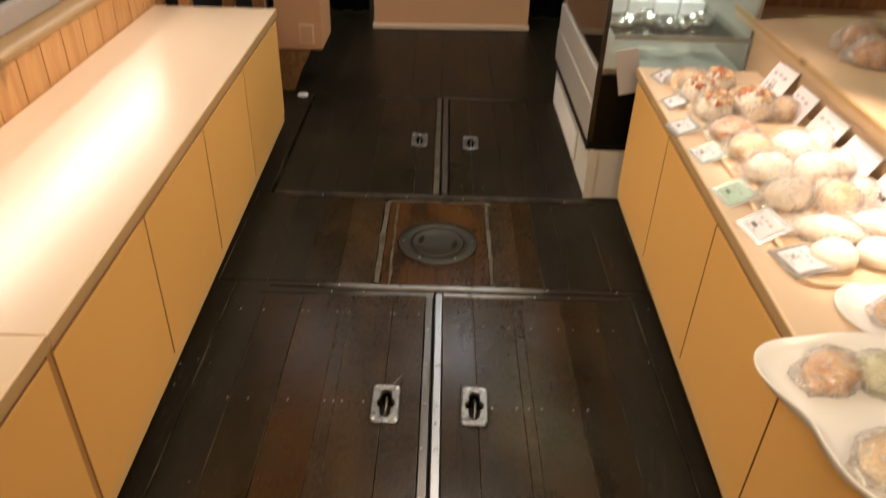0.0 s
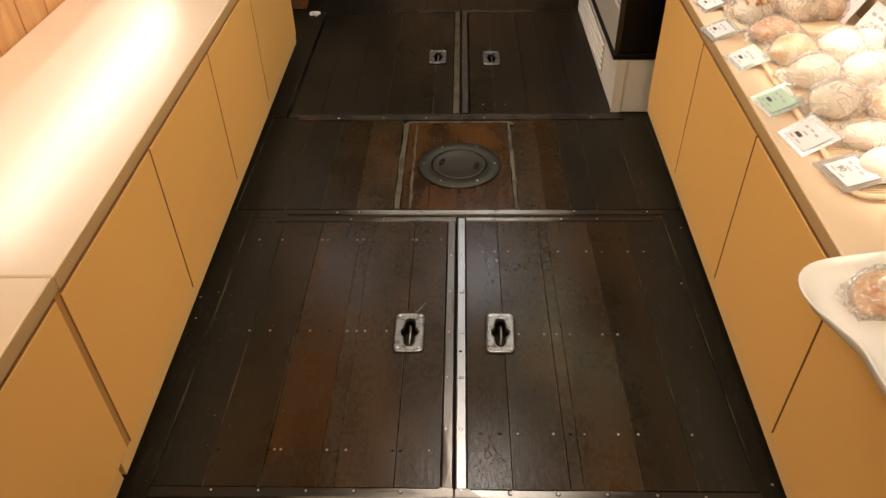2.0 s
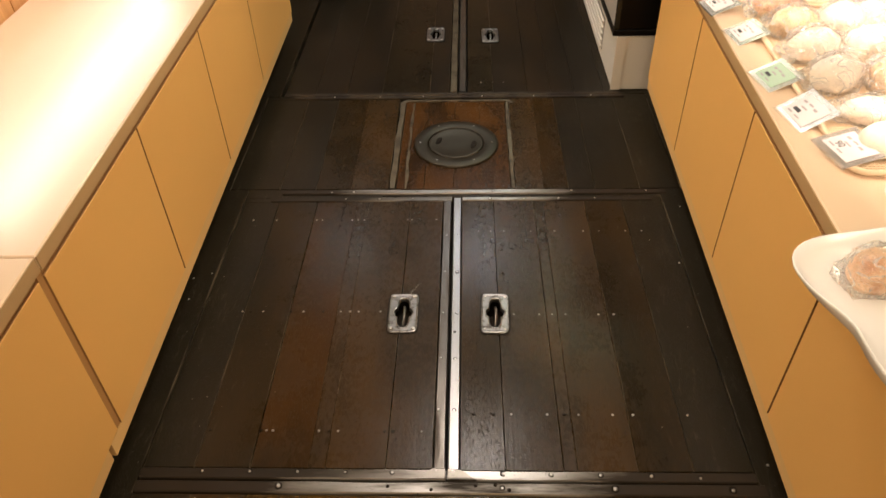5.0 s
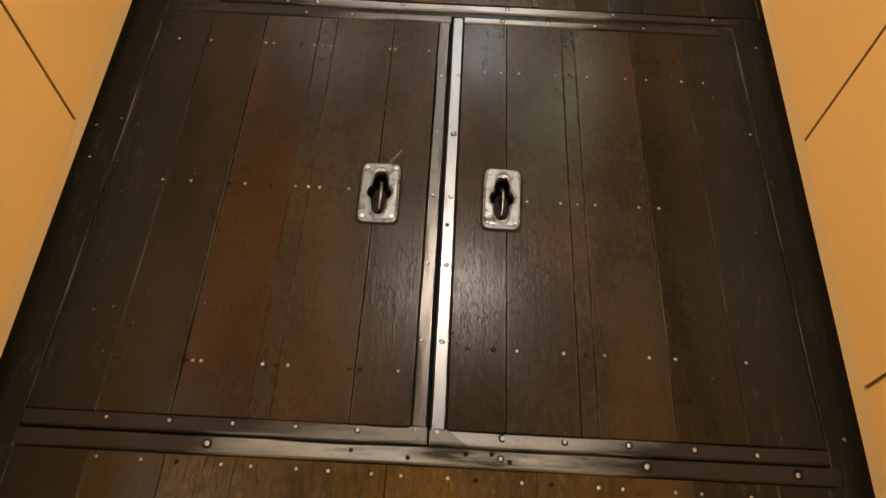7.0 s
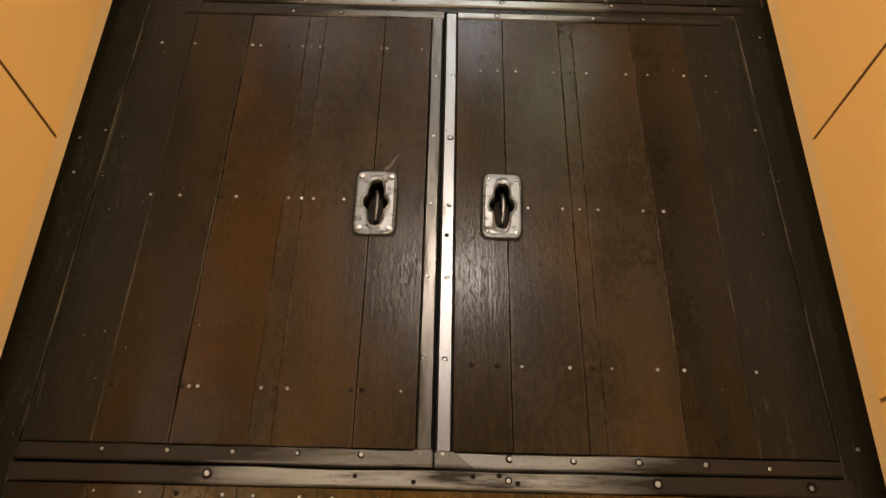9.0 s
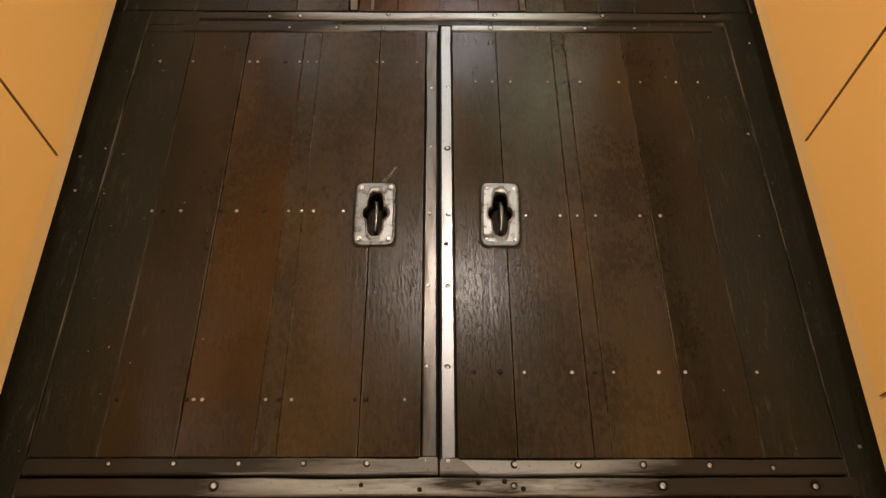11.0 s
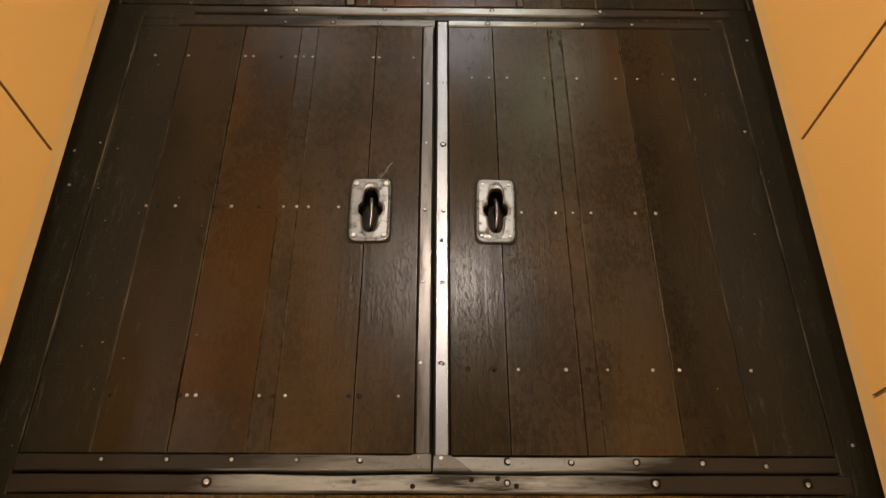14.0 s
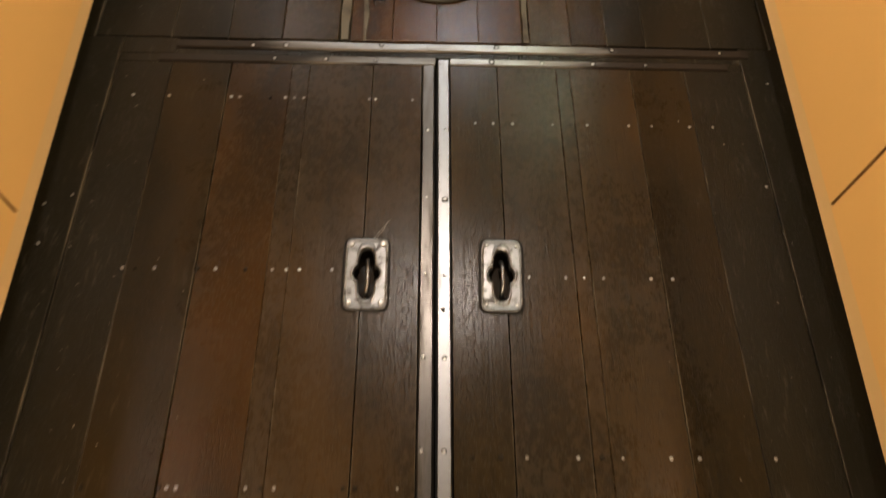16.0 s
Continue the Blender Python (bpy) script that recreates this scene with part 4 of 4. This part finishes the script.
filler = thing("filler_strip", "dark brown filler strip in the wide joint between cabinets", "filler", LEFT)
part("strip", slab(-0.0212, -0.0045, 0.0318, 0.0462, 0.117, LH - 0.003, 0.001), FILLER, filler)
RH = 0.547
for y0, y1 in ((0.076, 0.547), (0.547, 1.032), (1.032, 1.500), (-0.40, 0.076), (-0.88, -0.40), (-1.36, -0.88)):
    cabinet(RIGHT, y0, y1, 1, 0.41, RH, "low honey laminate base cabinet under the bread counter", "bread counter cabinets")
RT = 0.574
countertop(RIGHT, -1.36, 1.530, 1, 0.412, RH, RT, "cream laminate bread counter with a pale wood edge")

# raised shelf behind the bread counter
riser = thing("bread_shelf", "raised wooden shelf behind the bread counter holding loaves", "shelf", RIGHT)
part("front_board", slab(0.414, 0.432, -1.36, 1.80, 0.004, 0.680, 0.002), KRAFT, riser)
part("shelf_board", slab(0.398, 1.36, -1.36, 1.83, 0.682, 0.720, 0.004), KRAFT, riser, "beige shelf board")
part("edge_strip", slab(0.388, 0.3975, -1.36, 1.83, 0.710, 0.728, 0.002), SILL, riser, "pale wood edge strip")
part("back_board", slab(1.362, 1.39, -1.36, 1.83, 0.004, 0.98, 0.003), BROWN, riser, "reddish brown back board")
part("end_board", slab(0.434, 1.36, 1.832, 1.85, 0.004, 0.88, 0.003), BROWN, riser)


# ---- breads ----
def tray(m, w, d, label="shallow beige woven tray lined for breads"):
    t = thing("bread_tray", label, "tray", m, "bread trays")
    r, hw, hd = 0.035, w / 2, d / 2
    loop = []
    for cx, cy, a0 in ((hw - r, hd - r, 0), (-hw + r, hd - r, 90), (-hw + r, -hd + r, 180), (hw - r, -hd + r, 270)):
        loop += [(cx + r * math.cos(radians(a0 + k * 18)), cy + r * math.sin(radians(a0 + k * 18)), 0.010) for k in range(6)]
    part("rim", tube(loop, 0.006, 8, True), WICKER, t, smooth=True)
    bm = bmesh.new()
    step = 0.0075
    for i in range(int((w - 0.02) / step)):
        x = -hw + 0.012 + i * step
        slab(x, x + 0.0042, -hd + 0.008, hd - 0.008, 0.002, 0.0055, 0.0008, bm)
    for i in range(int((d - 0.02) / step)):
        y = -hd + 0.012 + i * step
        slab(-hw + 0.008, hw - 0.008, y, y + 0.0034, 0.0035, 0.0072, 0.0008, bm)
    w_ = part("weave", bm, WICKER, t, "close woven strands")
    tagged(w_, kind="stuff")
    part("liner", slab(-hw + 0.01, hw - 0.01, -hd + 0.01, hd - 0.01, 0.0004, 0.0019, 0.0003), KRAFT, t)
    return t


tray(RIGHT @ pose(0.262, 0.425, RT), 0.376, 0.356)
tray(RIGHT @ pose(0.263, 0.804, RT), 0.376, 0.352)
tray(RIGHT @ pose(0.263, 1.183, RT), 0.376, 0.370)
TRAY_TOP = RT + 0.0085


def bread(place, turn, size, material, seed, name, label, wrapped=True, lump=0.10, z=TRAY_TOP, group=""):
    sx, sy, sz = (0.92 * v for v in size)
    t = thing(name, label, "bread", pose(place[0], place[1], z, 0, 0, turn), group)
    part("crust", blob(sx * 0.97, sy * 0.97, sz, seed, 1.1 * lump, 1.5), material, t, smooth=True)
    if wrapped:
        part("wrapper", crumpled(sx * 1.06, sy * 1.08, sz * 1.12, seed + 5), FILM, t, "creased clear plastic wrap", pose(0, 0, -0.0004))
    return t


def topped(place, turn, size, seed, label="savoury bun topped with tomato in clear wrap"):
    """A pale bun heaped with small red and orange pieces."""
    t = bread(place, turn, size, WHITE_BUN, seed, "savoury_bun", label, True, 0.08, group="savoury buns")
    rng = random.Random(seed)
    for name, material, count in (("tomato_topping", TOMATO, 26), ("cheese_topping", CHEESE, 24)):
        bm = bmesh.new()
        for k in range(count):
            a, q = rng.uniform(0, 2 * math.pi), rng.uniform(0.0, 0.78)
            x, y = size[0] * q * math.cos(a), size[1] * q * math.sin(a)
            z = size[2] * (0.55 + math.sqrt(max(0, 1 - q * q))) - 0.004
            bmesh.ops.create_icosphere(bm, subdivisions=1, radius=rng.uniform(0.006, 0.013), matrix=pose(x, y, z, rng.uniform(0, 90), rng.uniform(0, 90), rng.uniform(0, 90)) @ Matrix.Diagonal((1.3, 1, 0.6, 1)))
        tagged(part(name, bm, material, t), kind="stuff")
    return t


white = "soft white bun in clear wrap on a woven tray"
gold = "golden bread roll in clear wrap on a woven tray"
bread((0.801, 0.318), 8, (0.054, 0.047, 0.037), WHITE_BUN, 1, "bun", "round white dusted bun on a woven tray", False, 0.04, group="buns")
bread((0.900, 0.327), -10, (0.052, 0.045, 0.037), WHITE_BUN, 2, "bun", "round white dusted bun on a woven tray", False, 0.04, group="buns")
bread((0.981, 0.340), 20, (0.050, 0.045, 0.037), WHITE_BUN, 3, "bun", "round white dusted bun on a woven tray", False, 0.04, group="buns")
bread((0.835, 0.421), -14, (0.082, 0.039, 0.032), WHITE_BUN, 4, "long_roll", "long pale soft roll in clear wrap", True, 0.05)
bread((0.976, 0.451), -8, (0.077, 0.041, 0.034), WHITE_BUN, 5, "long_roll", "long pale soft roll in clear wrap", True, 0.05)
bread((0.802, 0.563), 18, (0.058, 0.049, 0.043), WHITE_BUN, 6, "bun", white, True, 0.16, group="buns")
bread((0.915, 0.559), 70, (0.062, 0.050, 0.041), GOLD_BUN, 7, "bread_roll", gold, True, 0.14)
bread((0.981, 0.580), 30, (0.043, 0.039, 0.039), WHITE_BUN, 8, "bun", white, True, 0.1, group="buns")
bread((0.807, 0.697), 10, (0.062, 0.050, 0.043), WHITE_BUN, 9, "sandwich_bun", "split bun with cream filling in clear wrap", True, 0.16)
bread((0.925, 0.698), 25, (0.060, 0.052, 0.047), WHITE_BUN, 10, "sandwich_bun", "split bun with cream filling in clear wrap", True, 0.12)
bread((0.989, 0.719), 25, (0.043, 0.041, 0.043), WHITE_BUN, 11, "bun", white, True, 0.1, group="buns")
bread((0.804, 0.817), -12, (0.060, 0.049, 0.041), GOLD_BUN, 12, "bread_roll", gold, True, 0.14)
bread((0.920, 0.831), 15, (0.060, 0.052, 0.045), WHITE_BUN, 13, "bun", white, True, 0.12, group="buns")
bread((0.989, 0.848), 40, (0.043, 0.041, 0.043), WHITE_BUN, 14, "bun", white, True, 0.1, group="buns")
bread((0.802, 0.937), 5, (0.065, 0.052, 0.037), PINK_BUN, 15, "pastry", "pinkish glazed pastry in clear wrap on a tray", True, 0.18)
topped((0.793, 1.080), 30, (0.060, 0.052, 0.047), 16)
topped((0.911, 1.099), -20, (0.064, 0.054, 0.052), 17)
bread((1.001, 1.098), 10, (0.049, 0.045, 0.037), GOLD_BUN, 18, "bread_roll", gold, True, 0.15)
topped((0.789, 1.223), 15, (0.058, 0.049, 0.043), 19)
bread((0.784, 1.329), -8, (0.056, 0.043, 0.037), GOLD_BUN, 20, "bread_roll", gold, True, 0.15)
topped((0.879, 1.324), 25, (0.052, 0.043, 0.039), 21)

# bagged loaves on the raised shelf
SH = 0.7205
for i, (x, y, a, s) in enumerate([(1.296, 1.326, 25, (0.091, 0.057, 0.053)), (1.268, 1.168, -15, (0.081, 0.053, 0.050)), (1.451, 1.265, 40, (0.091, 0.059, 0.053)), (1.413, 1.106, 10, (0.086, 0.057, 0.052))]):
    bread((x, y), a, s, LOAF, 30 + i, "bagged_loaf", "dark baked loaf in a clear crinkled bag on a shelf", True, 0.14, SH, "bagged loaves")


# ---- price cards ----
def price_tag(x, y, turn, lean, card=PAPER, size=(0.070, 0.052), number="", label="white price card in a clear acrylic holder", z=RT, rim=0.013):
    """A leaning acrylic sleeve with a printed card; unreadable print is plain bars."""
    w, h = size
    t = thing("price_tag", label, "price tag", pose(x, y, z, 0, 0, turn) @ pose(0, 0, 0.0025, lean), "price tags")
    part("sleeve", slab(-w / 2 - rim, w / 2 + rim, -0.010, h + rim, 0, 0.0012, 0.0004), ACRYLIC, t, "clear acrylic sleeve")
    part("foot", slab(-w / 2 - rim, w / 2 + rim, -0.0125, -0.0105, -0.003, 0.004, 0.0004), ACRYLIC, t)
    c = part("card", slab(-w / 2, w / 2, 0.001, h + 0.001, 0.0014, 0.0019, 0.0001), card, t)
    bars = [(-0.30, 0.72, 0.14, 0.09), (-0.06, 0.74, 0.18, 0.07), (0.18, 0.70, 0.16, 0.09), (-0.10, 0.52, 0.24, 0.06), (-0.28, 0.16, 0.20, 0.06), (0.05, 0.15, 0.22, 0.05)]
    for bx, by, bw_, bh in bars:
        part("print_bar", slab((bx - bw_ / 2) * w, (bx + bw_ / 2) * w, (by - bh / 2) * h, (by + bh / 2) * h, 0.0020, 0.0022, 0.0001), GREY_INK, c)
    if number:
        part("price_print", text_mesh(number, 0.30 * h), None, c, m=pose(-0.18 * w, 0.34 * h, 0.0021))
    else:
        part("price_bar", slab(-0.32 * w, -0.04 * w, 0.27 * h, 0.40 * h, 0.0020, 0.0022, 0.0001), INK, c)
    return t


price_tag(0.703, 0.300, -78, 10, number="90", size=(0.075, 0.062), z=RT + 0.0155)
price_tag(0.681, 0.444, -80, 26, size=(0.075, 0.060))
price_tag(0.673, 0.599, -80, 20, MINT, (0.069, 0.056), label="pale green price card in a clear acrylic holder")
price_tag(0.675, 0.817, -82, 20, size=(0.065, 0.054))
price_tag(0.661, 0.991, -82, 20, size=(0.064, 0.051))
price_tag(0.686, 1.180, -82, 20, size=(0.062, 0.050))
price_tag(0.712, 1.405, -80, 24, size=(0.064, 0.052))
standing = "upright white price card before the raised shelf"
price_tag(1.011, 1.260, -80, 58, size=(0.112, 0.112), number="140", label="upright white price card turned askew before the shelf", rim=0.003)
price_tag(1.018, 1.094, -88, 60, size=(0.117, 0.094), number="140", label=standing, rim=0.003)
price_tag(1.016, 0.919, -89, 60, size=(0.140, 0.094), label=standing, rim=0.003)
price_tag(1.013, 0.734, -89, 60, size=(0.140, 0.092), label=standing, rim=0.003)
price_tag(1.011, 0.549, -89, 60, size=(0.140, 0.092), label=standing, rim=0.003)
price_tag(1.009, 0.364, -89, 60, size=(0.140, 0.092), label=standing, rim=0.003)


# ---- wavy white dish with pastries ----
def wavy_dish(m):
    """Melamine platter with a lifted, flowing rim."""
    t = thing("serving_dish", "white melamine serving dish with a wavy lifted rim", "dish", m)
    bm = bmesh.new()
    n = 72
    def edge(a):
        c, s = math.cos(a), math.sin(a)
        r = 1 / ((abs(c) / 0.140) ** 3.4 + (abs(s) / 0.195) ** 3.4) ** (1 / 3.4)
        for at, k, w in ((2.45, 0.10, 0.35), (3.35, -0.07, 0.35), (-0.69, 0.10, 0.35), (0.21, -0.07, 0.35)):
            d = (a - at + math.pi) % (2 * math.pi) - math.pi
            r *= 1 + k * math.exp(-((d / w) ** 2))
        return r * c, r * s
    rings = []
    for k, z in ((0.60, 0.0), (0.62, 0.0035), (0.80, 0.010), (0.93, 0.026), (1.0, 0.041), (1.012, 0.041), (1.008, 0.036), (0.94, 0.020), (0.80, 0.004), (0.60, 0.0)):
        rings.append([])
        for i in range(n):
            a = 2 * math.pi * i / n
            x, y = edge(a)
            lift = 1 + 0.35 * math.sin(2 * a + 0.6)
            rings[-1].append(bm.verts.new((x * k, y * k, z * lift if k > 0.65 else z)))
    inner, outer = rings[1:6], rings[5:]
    for a, b in zip(inner, inner[1:]):
        for i in range(n):
            bm.faces.new((a[i], a[(i + 1) % n], b[(i + 1) % n], b[i]))
    for a, b in zip(outer, outer[1:]):
        for i in range(n):
            bm.faces.new((a[i], a[(i + 1) % n], b[(i + 1) % n], b[i]))
    bm.faces.new(rings[1])
    bm.faces.new(rings[-1][::-1])
    part("dish", bm, PORCELAIN, t, smooth=True)
    return t


wavy_dish(pose(0.670, -0.121, RT + 0.0005, 0, 0, 4) @ Matrix.Scale(0.935, 4))
DZ = RT + 0.006
bread((0.642, -0.026), 15, (0.049, 0.041, 0.037), PINK_BUN, 41, "pastry", "glazed brown pastry in clear wrap on a white dish", True, 0.16, DZ, "dish pastries")
bread((0.725, -0.027), -20, (0.047, 0.041, 0.037), GREEN_ROLL, 42, "pastry", "pale green roll in clear wrap on a white dish", True, 0.14, DZ, "dish pastries")
bread((0.646, -0.201), 40, (0.049, 0.041, 0.036), GOLD_BUN, 43, "pastry", "golden pastry in clear wrap on a white dish", True, 0.16, DZ, "dish pastries")
bread((0.739, -0.169), 10, (0.047, 0.041, 0.036), GOLD_BUN, 44, "pastry", "golden pastry in clear wrap on a white dish", True, 0.16, DZ, "dish pastries")
dish2 = thing("round_plate", "round cream plate on the bread counter", "plate", pose(0.834, 0.153, RT + 0.0005))
part("plate", turned([(0, 0.003), (0.055, 0.003), (0.075, 0.008), (0.092, 0.016), (0.094, 0.015), (0.078, 0.004), (0.055, 0.0), (0, 0.0)], 48), PORCELAIN, dish2, smooth=True)
bread((0.844, 0.145), 10, (0.042, 0.037, 0.032), LOAF, 45, "pastry", "small dark pastry on a round plate", True, 0.14, RT + 0.0045, "dish pastries")


# ---- glazed display case ----
case = thing("display_case", "white refrigerated display case with glass sides and black base panel", "display case", pose(0.580, 1.624, 0))
base = part("base", slab(0.0, 0.52, 0.0, 1.02, 0.002, 0.212, 0.004), WHITE, case, "off-white kick base")
part("corner_cover", slab(-0.004, 0.030, -0.003, -0.0005, 0.004, 0.211, 0.001), WHITE, base)
part("vent_recess", slab(-0.0022, -0.0004, 0.268, 0.95, 0.036, 0.165, 0.0004), GRILLE, base, "grey vent recess")
for i in range(5):
    part("louvre", slab(-0.011, -0.0024, 0.270, 0.945, 0.042 + i * 0.025, 0.053 + i * 0.025, 0.002), WHITE, base)
part("machine_box", slab(0.022, 0.52, 0.006, 1.02, 0.236, 0.505, 0.003), BLACK, case, "black gloss machine panel")
part("end_cover", slab(-0.0015, 0.0215, 0.003, 0.0155, 0.236, 0.505, 0.001), BLACK, case)
part("bottom_rail", slab(-0.020, 0.52, -0.002, 1.02, 0.214, 0.234, 0.002), BLACK, case, "thin black rail")
part("lower_panel", slab(-0.016, 0.018, 0.016, 1.02, 0.237, 0.384, 0.003), GRILLE, case, "pale grey front panel")
part("upper_panel", slab(-0.012, 0.018, 0.016, 1.02, 0.389, 0.505, 0.003), GRILLE, case, "pale grey front panel")
part("corner_post", slab(-0.018, -0.002, 0.000, 0.014, 0.236, 1.10, 0.002), GLASS_EDGE, case, "thin dark corner post")
part("deck", slab(0.0, 0.52, 0.016, 1.02, 0.508, 0.530, 0.003), GRILLE, case, "pale grey deck")
part("side_glass", slab(0.002, 0.50, 0.002, 0.0075, 0.508, 1.10, 0.001), GLASS, case, "clear side glass")
part("front_glass", slab(-0.010, -0.005, 0.016, 1.02, 0.530, 1.10, 0.001), GLASS, case, "clear front glass")
for z in (0.640, 0.86):
    part("shelf", slab(0.03, 0.50, 0.015, 1.0, z, z + 0.006, 0.001), GLASS, case, "clear glass shelf")
    part("shelf_rail", slab(0.026, 0.50, 0.010, 0.014, z - 0.005, z + 0.012, 0.001), GRILLE, case, "pale shelf rail")
part("back_panel", slab(0.50, 0.52, 0.016, 1.02, 0.532, 1.10, 0.002), GRILLE, case)
part("canopy", slab(-0.018, 0.525, 0.0, 1.025, 1.102, 1.16, 0.006), WHITE, case)
case_card = thing("notice_card", "white card hanging askew on the display case glass", "card", pose(0.665, 1.603, 0.530, 6, 0, -4) @ pose(0, 0, 0, 0, -14, 0))
part("card", slab(-0.040, 0.040, -0.001, 0.0006, -0.085, 0.085, 0.0002), PAPER, case_card)
for i in range(4):
    f = thing("foil_pack", "small foil wrapped dessert on a glass shelf", "food pack", pose(0.66 + 0.10 * i, 1.78 + 0.05 * (i % 2), 0.6465), "foil packs")
    part("foil", blob(0.045, 0.040, 0.026, 60 + i, 0.3, 3.0), FOIL, f)
for i in range(4):
    f = thing("dessert_box", "white paper dessert box on a glass shelf", "food box", pose(0.66 + 0.10 * i, 1.98, 0.6465), "dessert boxes")
    part("carton", slab(-0.045, 0.045, -0.035, 0.035, 0.0, 0.05, 0.003), PAPER, f)
for i in range(4):
    f = thing("cream_cake", "small pale cake in a clear case on a glass shelf", "cake", pose(0.67 + 0.105 * i, 2.14, 0.6465), "cakes")
    part("cake", blob(0.045, 0.040, 0.032, 70 + i, 0.15), WHITE_BUN, f, smooth=True)


# ---- far end ----
booth = thing("counter_front", "dusty pink boarded counter front at the end of the aisle", "counter", pose(0.055, 3.885, 0, 0, 0, 3.5))
part("panel", slab(-0.505, 0.505, 0.0, 0.04, 0.035, 0.95, 0.003), PINK, booth)
part("bottom_rail", slab(-0.515, 0.515, -0.012, 0.045, 0.001, 0.034, 0.004), PINK_TRIM, booth, "pale bottom rail")
part("top", slab(-0.53, 0.53, -0.03, 0.50, 0.952, 0.985, 0.004), BROWN, booth, "brown top")
for x in (-0.495, 0.475):
    part("side", slab(x, x + 0.02, 0.042, 0.48, 0.002, 0.950, 0.002), PINK, booth)
for x0, x1 in ((-1.60, -0.52), (0.55, 1.6)):
    c = thing("dark_curtain", "dark blue cloth hanging beside the counter front", "curtain", pose((x0 + x1) / 2, 4.25, 0), "curtains")
    bm = bmesh.new()
    w, n = (x1 - x0) / 2, 48
    cols = [[bm.verts.new((-w + 2 * w * i / n, 0.03 * math.sin(i * 1.1) + 0.01 * math.sin(i * 2.7), z)) for z in (0.004, 0.7, 1.4, 2.15)] for i in range(n + 1)]
    for a, b in zip(cols, cols[1:]):
        for k in range(3):
            bm.faces.new((a[k], b[k], b[k + 1], a[k + 1]))
    bmesh.ops.solidify(bm, geom=bm.faces[:], thickness=0.004)
    part("cloth", bm, NAVY, c, smooth=True)

# stand past the end of the bench counter
stand = thing("wooden_stand", "brown wooden stand with a pink boarded box on top", "stand", pose(-0.752, 2.690, 0))
part("bracket", prism([(-0.075, 0.0), (-0.010, 0.0), (0.030, 0.10), (0.075, 0.185), (0.085, 0.215), (-0.075, 0.215)], 0, 0.05, 0.002), BROWN, stand, "tapered wooden bracket", pose(0, 0.05, 0.002, 90))
box = part("box", slab(-0.075, 0.150, -0.005, 0.30, 0.220, 0.62, 0.006), PINK, stand, "dusty pink box")
part("inset_frame", slab(0.040, 0.112, -0.012, -0.0055, 0.250, 0.350, 0.003), PINK_TRIM, box, "square raised frame")
part("inset", slab(0.048, 0.104, -0.0155, -0.0125, 0.258, 0.342, 0.001), PINK, box)
part("leg", slab(-0.075, -0.020, 0.20, 0.26, 0.002, 0.218, 0.003), BROWN, stand)
scrap = thing("paper_scrap", "crumpled pale paper scrap on the dark floor", "paper", pose(-0.706, 2.615, 0.001))
part("paper", blob(0.026, 0.017, 0.012, 81, 0.45, 3.0), PAPER, scrap)

rack = thing("wooden_rack", "brown wooden rack with dark gaps beyond the counter end", "rack", LEFT @ pose(-0.30, 2.22, 0) @ Matrix.Scale(0.8, 4))
for x in (-0.30, -0.13, 0.10, 0.26):
    part("post", slab(x - 0.03, x + 0.03, 0.0, 0.05, 0.002, 1.05, 0.004), PINE if x < 0 else BROWN, rack)
for z in (0.30, 0.78):
    part("rail", slab(-0.33, 0.29, 0.052, 0.075, z, z + 0.06, 0.003), BROWN, rack)
part("dark_back", slab(-0.33, 0.29, 0.078, 0.09, 0.002, 1.05, 0.002), NAVY, rack)

# straw stuck at the corner of a pull plate
straw = thing("straw_wisp", "thin dry straw wisp caught beside a pull plate", "straw", pose(-0.098, 0.553, 0.002))
part("stalk", tube([(-0.010, -0.012, 0.0), (0.004, 0.004, 0.003), (0.017, 0.022, 0.002)], 0.0004, 5), GRILLE, straw)
part("stalk", tube([(-0.006, -0.014, 0.0), (0.006, 0.002, 0.002), (0.012, 0.018, 0.004)], 0.0004, 5), GRILLE, straw)

# pale grit and paint flecks trodden into the dirty side boards
rng = random.Random(41)
bm = bmesh.new()
for k in range(150):
    side = -1 if rng.random() < 0.68 else 1
    x, y = side * (0.66 - abs(rng.gauss(0, 0.11))), rng.uniform(-0.32, 1.55)
    if abs(x) < 0.36 or -0.045 < y < 0.025 or 0.935 < y < 1.005:
        continue
    r = rng.choice((0.0005, 0.0006, 0.0008, 0.0013))
    bmesh.ops.create_icosphere(bm, subdivisions=1, radius=r, matrix=pose(x, y, 0.0004 + 0.25 * r, 0, 0, rng.uniform(0, 180)) @ Matrix.Diagonal((rng.uniform(0.8, 2.4), 1, 0.3, 1)))
solid("floor_grit", bm, GRIT, "pale grit and paint flecks scattered on dark floorboards", "grit", "stuff")
